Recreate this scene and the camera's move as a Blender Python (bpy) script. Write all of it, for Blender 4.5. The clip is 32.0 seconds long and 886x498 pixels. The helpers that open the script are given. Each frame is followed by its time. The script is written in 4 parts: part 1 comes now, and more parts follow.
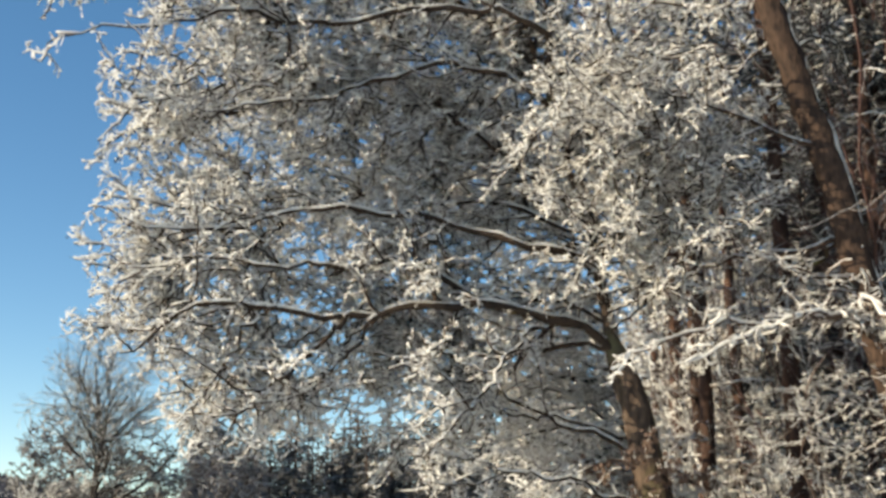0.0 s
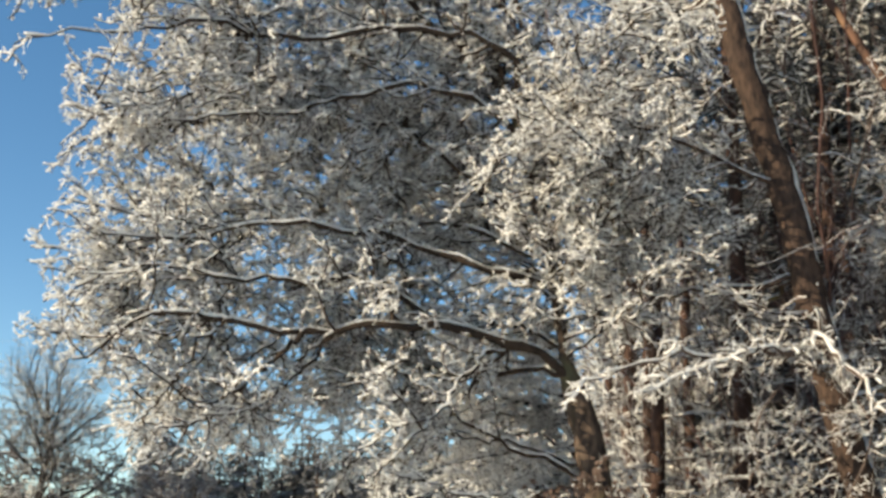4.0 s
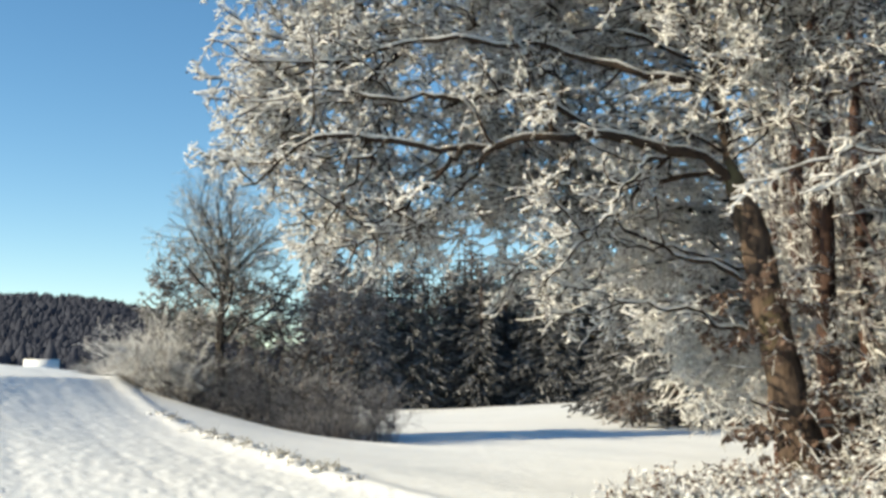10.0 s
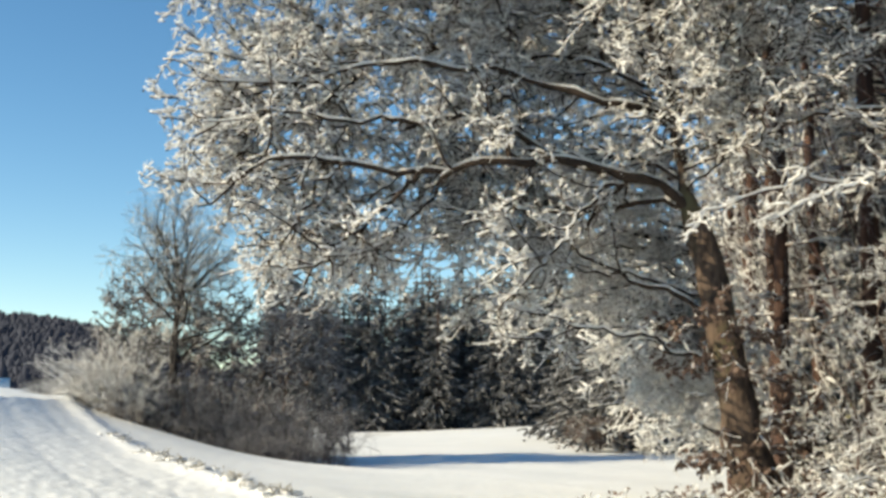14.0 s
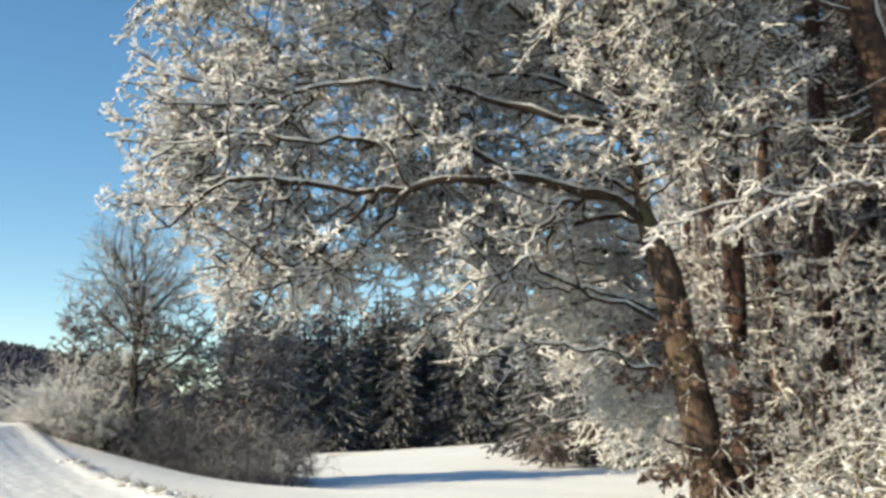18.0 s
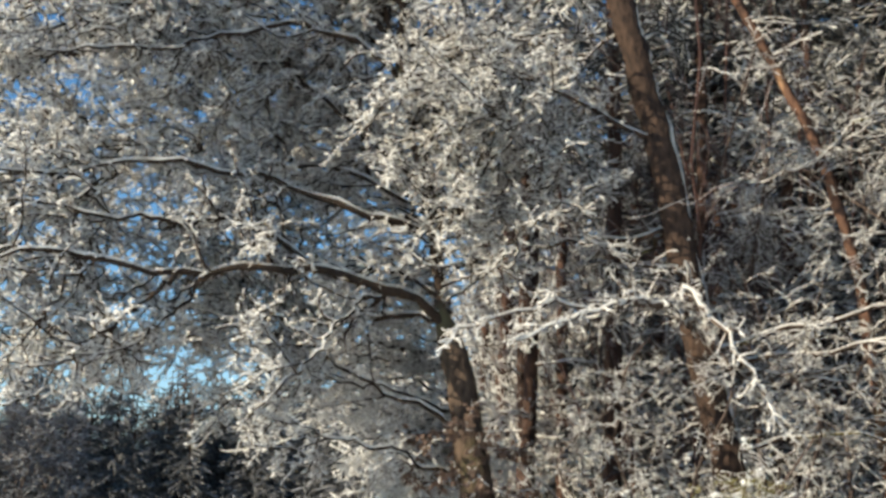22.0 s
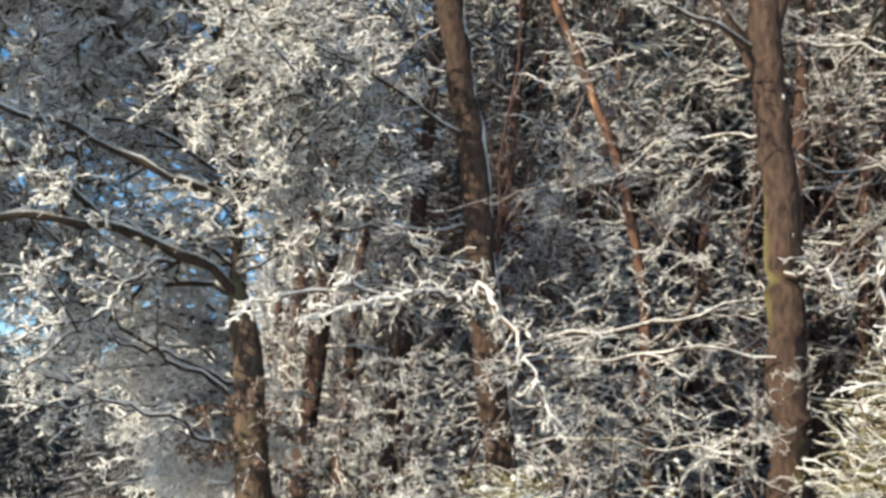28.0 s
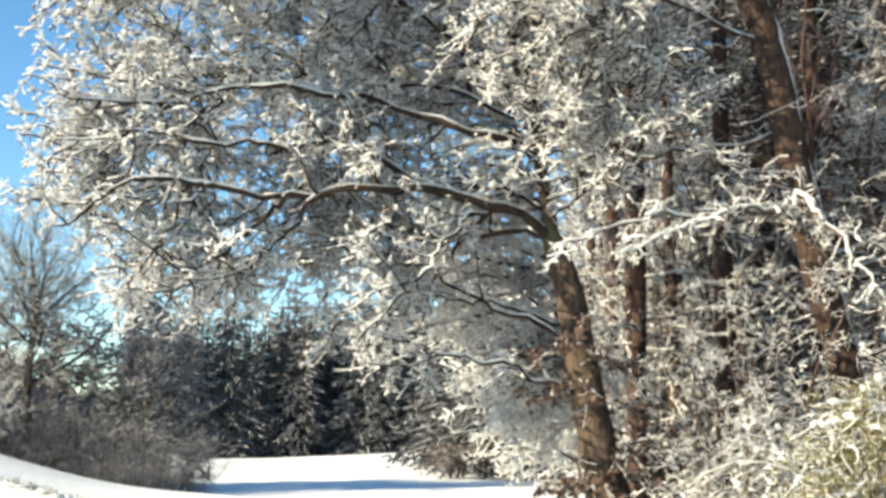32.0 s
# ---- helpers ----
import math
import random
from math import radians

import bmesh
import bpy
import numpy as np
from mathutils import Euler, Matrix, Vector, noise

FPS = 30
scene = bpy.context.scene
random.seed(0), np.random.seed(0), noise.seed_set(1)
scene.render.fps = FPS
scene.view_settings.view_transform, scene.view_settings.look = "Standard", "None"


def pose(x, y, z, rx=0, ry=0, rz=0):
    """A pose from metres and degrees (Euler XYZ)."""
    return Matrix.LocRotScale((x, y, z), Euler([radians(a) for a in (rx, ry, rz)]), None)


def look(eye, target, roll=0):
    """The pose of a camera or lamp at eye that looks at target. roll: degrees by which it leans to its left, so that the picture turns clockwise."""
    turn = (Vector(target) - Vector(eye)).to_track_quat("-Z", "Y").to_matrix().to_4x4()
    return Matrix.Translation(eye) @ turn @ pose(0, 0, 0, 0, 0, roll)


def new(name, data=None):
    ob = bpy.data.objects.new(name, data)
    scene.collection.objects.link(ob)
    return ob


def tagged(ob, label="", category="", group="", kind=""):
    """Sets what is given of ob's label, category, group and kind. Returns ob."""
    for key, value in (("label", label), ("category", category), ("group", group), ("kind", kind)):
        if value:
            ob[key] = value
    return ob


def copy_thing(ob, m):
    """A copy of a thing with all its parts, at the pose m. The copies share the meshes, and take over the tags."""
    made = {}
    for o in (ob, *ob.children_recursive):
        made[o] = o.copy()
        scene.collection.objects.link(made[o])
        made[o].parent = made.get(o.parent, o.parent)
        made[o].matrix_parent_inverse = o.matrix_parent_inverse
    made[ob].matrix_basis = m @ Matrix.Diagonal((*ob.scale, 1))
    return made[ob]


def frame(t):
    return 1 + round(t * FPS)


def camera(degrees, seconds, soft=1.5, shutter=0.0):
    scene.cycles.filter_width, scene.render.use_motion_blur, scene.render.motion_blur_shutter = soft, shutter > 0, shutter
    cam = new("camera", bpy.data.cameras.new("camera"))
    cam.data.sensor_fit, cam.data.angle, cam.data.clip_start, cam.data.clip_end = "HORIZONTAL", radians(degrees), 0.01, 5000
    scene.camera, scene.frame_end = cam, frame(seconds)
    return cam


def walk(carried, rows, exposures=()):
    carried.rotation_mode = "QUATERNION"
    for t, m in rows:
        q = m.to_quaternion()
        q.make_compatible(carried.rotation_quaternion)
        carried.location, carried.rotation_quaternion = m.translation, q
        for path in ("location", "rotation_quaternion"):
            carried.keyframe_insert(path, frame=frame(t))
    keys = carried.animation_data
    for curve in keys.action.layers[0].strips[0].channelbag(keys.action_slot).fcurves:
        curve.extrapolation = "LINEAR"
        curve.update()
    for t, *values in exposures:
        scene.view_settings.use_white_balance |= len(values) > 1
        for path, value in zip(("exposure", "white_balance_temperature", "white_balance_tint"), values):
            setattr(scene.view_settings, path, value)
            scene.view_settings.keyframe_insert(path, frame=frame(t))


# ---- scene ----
EYE = 1.6
SUN_AZ, SUN_EL = -104.0, 23.0      # degrees; azimuth clockwise from the y axis


def aim(x, y, z, yaw, pitch, roll):
    """Camera pose from a place near the standing point, a heading, a tilt and a lean."""
    a, b = radians(yaw), radians(pitch)
    eye = Vector((x, y, z + EYE))
    return look(eye, eye + Vector((math.sin(a) * math.cos(b), math.cos(a) * math.cos(b), math.sin(b))), roll)


EXPOSURES = [(0.0, 0.82, 9600, 6), (6.0, 0.82, 9600, 6), (9.0, 0.74, 9100, 3), (17.0, 0.74, 9100, 3), (19.0, 0.78, 9400, 5), (22.0, 0.70, 8800, 5),
             (24.0, 0.50, 8300, 5), (27.0, 0.66, 8300, 5), (28.5, 1.14, 8700, 4), (30.0, 1.24, 9000, 2), (31.0, 1.18, 9000, 2), (32.0, 1.28, 9000, 2)]
cam = camera(40.5, 32.0, soft=3.3)
# seconds, x, y, z, heading, tilt, lean of a hand-held camera that turns where it stands
PATH = [
    (0, 0.023, -0.042, 0.015, 3.997, 14.397, -0.384), (0.5, 0.026, -0.05, 0.01, 4.512, 14.233, -0.648),
    (1, 0.029, -0.048, 0.008, 4.97, 15.688, 0.097), (1.5, 0.035, -0.04, 0.011, 5.33, 17.849, 0.683),
    (2, 0.035, -0.073, 0.003, 5.556, 19.332, 0.713), (2.5, 0.033, -0.067, 0.004, 5.432, 18.695, 0.935),
    (3, 0.035, -0.072, 0.003, 5.594, 17.637, 0.945), (3.5, 0.032, -0.077, 0.003, 5.699, 16.795, 1.299),
    (4, 0.032, -0.067, 0.006, 5.905, 15.407, 1.718), (4.5, 0.03, -0.072, 0.002, 6.11, 14.047, 1.72),
    (6.5, 0.054, -0.039, 0.047, 5.212, 11.12, 1.439), (7, 0.048, -0.044, 0.046, 4.338, 11.022, 1.127),
    (7.5, 0.038, -0.035, 0.036, 3.245, 10.727, 1.348), (8, 0.016, -0.024, 0.03, 2.02, 10.333, 1.114),
    (8.5, 0.01, -0.029, 0.018, 0.909, 9.646, 0.388), (9, -0.005, -0.023, 0.007, 0.164, 8.586, 0.314),
    (9.5, -0.007, -0.004, 0.001, -0.695, 7.333, 0.297), (10, -0.019, -0.033, -0.014, -1.471, 6.483, 0.22),
    (10.5, -0.018, -0.039, -0.019, -1.553, 6.359, 0.306), (11, -0.013, -0.027, -0.02, -1.378, 6.4, 0.329),
    (11.5, -0.017, -0.021, -0.016, -1.112, 6.345, 0.29), (12, -0.006, -0.026, -0.015, -0.809, 6.492, 0.516),
    (12.5, -0.005, -0.013, -0.007, -0.369, 6.824, 0.498), (13, 0, 0, 0, 0, 7.101, 0.517),
    (13.5, 0.006, 0.009, 0.004, 0.276, 7.345, 0.585), (14, 0.004, 0.009, 0.01, 0.535, 7.553, 0.711),
    (14.5, 0.007, 0.006, 0.004, 0.499, 7.711, 0.983), (16.5, -0.003, -0.008, 0.004, 0.297, 7.623, -0.479),
    (17, -0.007, -0.004, 0.003, 0.538, 7.751, -0.612), (17.5, -0.002, -0.021, 0.002, 1.114, 8.024, -0.485),
    (18, 0.008, -0.03, 0.008, 2.454, 8.429, -0.52), (18.5, 0.026, -0.044, 0.017, 4.549, 9.143, 0.253),
    (19, 0.05, -0.04, 0.027, 6.405, 10.027, 0.927), (19.5, 0.065, -0.048, 0.045, 6.749, 10.738, 0.871),
    (20, 0.062, -0.053, 0.049, 6.897, 11.476, 1.084), (20.5, 0.053, -0.052, 0.055, 6.962, 11.906, 0.884),
    (21, 0.052, -0.04, 0.054, 6.705, 12.17, 0.734), (21.5, 0.039, -0.036, 0.045, 7.092, 12.244, 0.873),
    (22, 0.103, -0.061, 0.051, 11.707, 12.874, 2.01), (22.5, 0.152, -0.137, 0.02, 19.115, 13.845, 2.936),
    (23, 0.227, -0.145, 0.052, 27.313, 15.015, 4.01), (23.5, 0.258, -0.076, 0.011, 33.66, 16.411, 4.128),
    (24, 0.284, -0.069, 0.008, 35.068, 17.449, 4.953), (24.5, 0.282, -0.05, 0.018, 33.05, 18.989, 5.476),
    (26.5, 0.228, -0.109, 0.015, 27.176, 22.129, 8.326), (27, 0.213, -0.11, 0.033, 26.08, 19.034, 7.049),
    (27.5, 0.196, -0.083, 0.036, 24.546, 15.388, 6.881), (28, 0.122, -0.06, 0.004, 21.375, 12.883, 6.182),
    (28.5, 0.058, -0.038, 0.008, 15.817, 11.788, 5.004), (29, 0.033, -0.017, 0.002, 10.406, 11.522, 3.667),
    (29.5, 0.026, -0.04, 0.012, 7.515, 11.076, 1.754), (30, 0.036, -0.057, 0.019, 5.76, 9.851, 0.957),
    (30.5, 0.042, -0.062, 0.006, 5.348, 7.63, 0.292), (31, 0.036, -0.074, -0.004, 6.106, 7.012, 0.392),
    (31.5, 0.035, -0.059, -0.004, 6.548, 7.724, 0.513), (32, 0.049, -0.044, 0.014, 6.86, 8.879, 0.902),
]
walk(cam, [(row[0], aim(*row[1:])) for row in PATH], EXPOSURES)

# ---- light ----
world = bpy.data.worlds.new("world")
scene.world = world
world.use_nodes = True
wn = world.node_tree
sky = wn.nodes.new("ShaderNodeTexSky")
sky.sky_type, sky.sun_disc = "NISHITA", False
sky.sun_elevation, sky.sun_rotation = radians(SUN_EL), radians(SUN_AZ % 360)
sky.altitude = 2200
sky.air_density, sky.dust_density, sky.ozone_density = 1.0, 0.0, 2.2
back = wn.nodes["Background"]
back.inputs["Strength"].default_value = 0.13
deep = wn.nodes.new("ShaderNodeHueSaturation")
deep.inputs["Saturation"].default_value = 1.26
wn.links.new(sky.outputs["Color"], deep.inputs["Color"])
cool = wn.nodes.new("ShaderNodeMix")
cool.data_type, cool.blend_type = "RGBA", "MULTIPLY"
cool.inputs["Factor"].default_value, cool.inputs[7].default_value = 1.0, (0.95, 0.98, 1.06, 1)
wn.links.new(deep.outputs["Color"], cool.inputs[6])
wn.links.new(cool.outputs[2], back.inputs["Color"])
sun_dir = Vector((math.sin(radians(SUN_AZ)) * math.cos(radians(SUN_EL)),
                  math.cos(radians(SUN_AZ)) * math.cos(radians(SUN_EL)), math.sin(radians(SUN_EL))))
sun = new("sun", bpy.data.lights.new("sun", "SUN"))
sun.data.energy, sun.data.angle, sun.data.color = 5.0, radians(0.5), (1.0, 0.97, 0.925)
sun.matrix_world = look(sun_dir * 100, (0, 0, 0))

# ---- materials ----


def material(name, lo, hi, scale, rough=0.8, bump=0.3, bump_scale=40.0, dist=0.02, fleck=None, fleck_scale=3.0, fleck_at=0.58,
             stretch=(1, 1, 1), per_object=0.0, glow_through=0.0):
    """A rough natural surface: two tones mixed by noise, a second tone in flecks, fine relief."""
    m = bpy.data.materials.new(name)
    m.use_nodes = True
    nt, n = m.node_tree, m.node_tree.nodes
    bsdf = n["Principled BSDF"]
    bsdf.inputs["Roughness"].default_value = rough
    bsdf.inputs["Specular IOR Level"].default_value = 0.25
    co, mp = n.new("ShaderNodeTexCoord"), n.new("ShaderNodeMapping")
    mp.inputs["Scale"].default_value = stretch
    nt.links.new(co.outputs["Object"], mp.inputs["Vector"])

    def noisy(s, detail=4.0):
        t = n.new("ShaderNodeTexNoise")
        t.inputs["Scale"].default_value, t.inputs["Detail"].default_value = s, detail
        nt.links.new(mp.outputs["Vector"], t.inputs["Vector"])
        return t.outputs["Fac"]

    def mix(fac, a, b):
        x = n.new("ShaderNodeMix")
        x.data_type = "RGBA"
        nt.links.new(fac, x.inputs["Factor"])
        for value, socket in ((a, x.inputs[6]), (b, x.inputs[7])):
            if isinstance(value, tuple):
                socket.default_value = (*value, 1)
            else:
                nt.links.new(value, socket)
        return x.outputs[2]

    def ramp(fac, a, b):
        r = n.new("ShaderNodeMapRange")
        r.inputs["From Min"].default_value, r.inputs["From Max"].default_value = a, b
        nt.links.new(fac, r.inputs["Value"])
        return r.outputs["Result"]

    colour = mix(ramp(noisy(scale), 0.3, 0.7), lo, hi)
    if fleck:
        colour = mix(ramp(noisy(fleck_scale), fleck_at, fleck_at + 0.12), colour, fleck)
    if per_object:
        info, hsv = n.new("ShaderNodeObjectInfo"), n.new("ShaderNodeHueSaturation")
        r = n.new("ShaderNodeMapRange")
        r.inputs["To Min"].default_value, r.inputs["To Max"].default_value = 1 - per_object, 1 + per_object
        nt.links.new(info.outputs["Random"], r.inputs["Value"])
        nt.links.new(r.outputs["Result"], hsv.inputs["Value"])
        nt.links.new(colour, hsv.inputs["Color"])
        colour = hsv.outputs["Color"]
    nt.links.new(colour, bsdf.inputs["Base Color"])
    if bump:
        b = n.new("ShaderNodeBump")
        b.inputs["Strength"].default_value, b.inputs["Distance"].default_value = bump, dist
        nt.links.new(noisy(bump_scale, 6.0), b.inputs["Height"])
        nt.links.new(b.outputs["Normal"], bsdf.inputs["Normal"])
    if glow_through:      # thin snow and leaves let light through
        thin, both = n.new("ShaderNodeBsdfTranslucent"), n.new("ShaderNodeMixShader")
        nt.links.new(colour, thin.inputs["Color"])
        both.inputs["Fac"].default_value = glow_through
        nt.links.new(bsdf.outputs["BSDF"], both.inputs[1])
        nt.links.new(thin.outputs["BSDF"], both.inputs[2])
        nt.links.new(both.outputs["Shader"], n["Material Output"].inputs["Surface"])
    return m


SNOW_GROUND = material("snow_ground", (0.73, 0.745, 0.745), (0.80, 0.805, 0.80), 0.35, 0.55, 0.3, 2.2, 0.14)
SNOW = material("snow_on_twigs", (0.90, 0.90, 0.90), (0.95, 0.95, 0.945), 9.0, 0.6, 0.35, 60.0, 0.01, glow_through=0.55)
FROST = material("frost", (0.62, 0.61, 0.60), (0.80, 0.79, 0.78), 3.0, 0.7, 0.0, glow_through=0.3)
# much dimmer than FROST; on the hedge this grey stands in for shade
DIM_FROST = material("dim_frost", (0.24, 0.25, 0.27), (0.42, 0.42, 0.44), 3.0, 0.7, 0.0, glow_through=0.2)
TWIG = material("twig_bark", (0.046, 0.032, 0.028), (0.115, 0.082, 0.070), 8.0, 0.85, 0.0)
OAK_BARK = material("oak_bark", (0.024, 0.016, 0.013), (0.105, 0.072, 0.054), 12.0, 0.9, 0.9, 22.0, 0.03, (0.085, 0.075, 0.042), 1.6, 0.55,
                    (1, 1, 0.35))
LIMB_BARK = material("limb_bark", (0.014, 0.010, 0.008), (0.048, 0.031, 0.023), 6.0, 0.9, 0.8, 26.0, 0.02)
EDGE_BARK = material("moss_bark", (0.014, 0.009, 0.008), (0.070, 0.042, 0.031), 15.0, 0.9, 0.9, 24.0, 0.03, (0.15, 0.13, 0.05), 1.1, 0.60,
                     (1, 1, 0.35))
PINE_BARK = material("pine_bark", (0.028, 0.017, 0.014), (0.080, 0.043, 0.033), 6.0, 0.9, 0.9, 20.0, 0.03, (0.15, 0.085, 0.06), 2.4, 0.70,
                     (1, 1, 0.3), 0.25)
FLAKY_BARK = material("flaky_bark", (0.05, 0.028, 0.022), (0.13, 0.066, 0.045), 7.0, 0.9, 0.9, 18.0, 0.04, (0.30, 0.17, 0.10), 3.0, 0.60, (1, 1, 0.25))
# lifted and blued to paint haze over the far spruces; pines share it
NEEDLE = material("needles", (0.048, 0.051, 0.057), (0.098, 0.098, 0.100), 2.5, 0.8, 0.0, per_object=0.25)
DEAD_LEAF = material("dead_leaf", (0.11, 0.070, 0.056), (0.25, 0.175, 0.145), 14.0, 0.75, 0.2, 50.0, 0.004, glow_through=0.4)
DARK_BARK = material("dark_bark", (0.016, 0.014, 0.014), (0.044, 0.037, 0.035), 6.0, 0.9, 0.6, 24.0, 0.02)
GREEN_TWIG = material("olive_twig", (0.09, 0.075, 0.035), (0.20, 0.16, 0.085), 8.0, 0.85, 0.0)
GREEN_LEAF = material("pale_leaf", (0.16, 0.15, 0.06), (0.30, 0.27, 0.12), 10.0, 0.7, 0.2, 50.0, 0.004, glow_through=0.4)
OAK_LEAF = material("oak_leaf", (0.10, 0.075, 0.035), (0.24, 0.18, 0.085), 9.0, 0.75, 0.0, glow_through=0.4)
GRASS = material("dry_grass", (0.15, 0.14, 0.115), (0.27, 0.25, 0.21), 6.0, 0.9, 0.0)
# the blue in this tone is distance haze painted into the trees
HAZY_WOOD = material("hazy_wood", (0.022, 0.027, 0.044), (0.036, 0.039, 0.055), 0.03, 0.9, 0.0)
PLASTER = material("shed_wall", (0.10, 0.08, 0.065), (0.17, 0.14, 0.11), 1.5, 0.9, 0.3, 12.0, 0.02)

# ---- building blocks ----


def mesh_object(name, verts, quads, mat, parent=None, label="", smooth=True):
    """One mesh object from arrays of corners and four-sided faces."""
    me = bpy.data.meshes.new(name)
    verts, quads = np.asarray(verts, np.float32).reshape(-1, 3), np.asarray(quads, np.int32).reshape(-1, 4)
    me.vertices.add(len(verts))
    me.vertices.foreach_set("co", verts.ravel())
    me.loops.add(quads.size)
    me.loops.foreach_set("vertex_index", quads.ravel())
    me.polygons.add(len(quads))
    me.polygons.foreach_set("loop_start", np.arange(len(quads), dtype=np.int32) * 4)
    if smooth:
        me.polygons.foreach_set("use_smooth", np.ones(len(quads), bool))
    me.update(calc_edges=True)
    me.materials.append(mat)
    ob = new(name, me)
    if parent:
        ob.parent = parent
    if label:
        ob["label"] = label
    return ob


def thing(name, label, category, group="", at=(0, 0, 0), turn=0.0, size=1.0, kind=""):
    ob = new(name)
    ob.matrix_basis = pose(*at, 0, 0, turn) @ Matrix.Scale(size, 4)
    ob.empty_display_size = 0.1
    return tagged(ob, label, category, group, kind)


def tubes(P, R, sides=3, squash=1.0):
    """Round tubes along many lines at once: P (count, points, 3), R (count, points). Gives corners and faces."""
    P, R = np.asarray(P, float), np.asarray(R, float)
    M, n = P.shape[:2]
    T = np.gradient(P, axis=1)
    T /= np.linalg.norm(T, axis=2, keepdims=True) + 1e-9
    A = np.stack([T[..., 1], -T[..., 0], np.zeros_like(T[..., 0])], -1)
    steep = np.linalg.norm(A, axis=2, keepdims=True)
    A = np.where(steep > 0.05, A / (steep + 1e-9), np.array([1.0, 0, 0]))
    A -= T * (A * T).sum(2, keepdims=True)
    A /= np.linalg.norm(A, axis=2, keepdims=True) + 1e-9
    B = np.cross(A, T)
    ang = np.arange(sides) * 2 * np.pi / sides - np.pi / 2 + (0 if sides > 3 else np.pi / 3)
    V = (P[:, :, None] + R[:, :, None, None] * (np.cos(ang)[None, None, :, None] * A[:, :, None] + squash * np.sin(ang)[None, None, :, None] * B[:, :, None]))
    base = (np.arange(M)[:, None, None] * n + np.arange(n - 1)[None, :, None]) * sides
    k = np.arange(sides)[None, None, :]
    k2 = (k + 1) % sides
    Q = np.stack(np.broadcast_arrays(base + k, base + k2, base + sides + k2, base + sides + k), -1)
    return V.reshape(-1, 3), Q.reshape(-1, 4)


def merged(pieces):
    """Several (corners, faces) as one."""
    vs, qs, at = [], [], 0
    for v, q in pieces:
        vs.append(v)
        qs.append(q + at)
        at += len(v)
    return np.concatenate(vs), np.concatenate(qs)


def snow_on(rng, P, R, depth, sides=3, bare=0.15, rise=0.35, uneven=0.45):
    """Snow lying along the upper side of branches; thick on level ones, thin on steep ones, missing in places."""
    T = np.gradient(P, axis=1)
    T /= np.linalg.norm(T, axis=2, keepdims=True) + 1e-9
    level = np.sqrt(np.clip(1 - T[..., 2] ** 2, 0, 1))
    r = depth * (0.25 + 0.75 * level) * rng.uniform(1 - uneven, 1 + uneven, R.shape)
    r = np.where(rng.random(R.shape) < bare, r * 0.25, r)
    r[:, 0] *= 0.5
    C = P.copy()
    C[..., 2] += R * 0.75 + r * rise
    return tubes(C, r + R * 0.55, sides, 0.8)


def resample(points, n, rng, jitter=0.0):
    """A smooth line of n points through the given ones."""
    p = np.asarray(points, float)
    d = np.concatenate([[0], np.cumsum(np.linalg.norm(np.diff(p, axis=0), axis=1))])
    s = np.linspace(0, d[-1], n)
    q = np.stack([np.interp(s, d, p[:, k]) for k in range(3)], -1)
    for _ in range(2):
        q[1:-1] = 0.25 * q[:-2] + 0.5 * q[1:-1] + 0.25 * q[2:]
    q[1:-1] += rng.normal(0, jitter, (n - 2, 3))
    return q


def grow(rng, P, R, density, length, spread, n, r_tip, start=0.15, flat=1.0, lift=0.0, wiggle=0.18, ratio=0.6, drift=(0, 0, 0), behind=0.0):
    """Side shoots on every line of P: about `density` a metre, leaving at `spread` degrees, bending by lift and wiggle."""
    M, m = P.shape[:2]
    span = np.linalg.norm(np.diff(P, axis=1), axis=2).sum(1)
    which = np.repeat(np.arange(M), rng.poisson(span * density))
    K = len(which)
    t = start + (0.99 - start) * rng.random(K)
    f = t * (m - 1)
    i = np.minimum(f.astype(int), m - 2)
    w = (f - i)[:, None]
    at = P[which, i] * (1 - w) + P[which, i + 1] * w
    T = P[which, i + 1] - P[which, i]
    T /= np.linalg.norm(T, axis=1, keepdims=True) + 1e-9
    side = rng.normal(size=(K, 3))
    side[:, 2] *= flat
    side[:, 1] = np.where(rng.random(K) < behind, np.abs(side[:, 1]), side[:, 1])
    side -= T * (side * T).sum(1, keepdims=True)
    side /= np.linalg.norm(side, axis=1, keepdims=True) + 1e-9
    a = np.radians(rng.uniform(*spread, K))[:, None]
    D = T * np.cos(a) + side * np.sin(a)
    L = rng.uniform(*length, K) * (1.15 - 0.55 * t)
    out = np.empty((K, n, 3))
    out[:, 0] = at
    step = (L / (n - 1))[:, None]
    for j in range(1, n):
        D = D + rng.normal(0, wiggle, (K, 3)) + np.array([drift[0], drift[1], drift[2] + lift])
        D /= np.linalg.norm(D, axis=1, keepdims=True) + 1e-9
        out[:, j] = out[:, j - 1] + D * step
    r0 = np.maximum((R[which, i] * (1 - w[:, 0]) + R[which, i + 1] * w[:, 0]) * ratio, r_tip * 1.4)
    return out, r0[:, None] + (r_tip - r0)[:, None] * np.linspace(0, 1, n)[None]


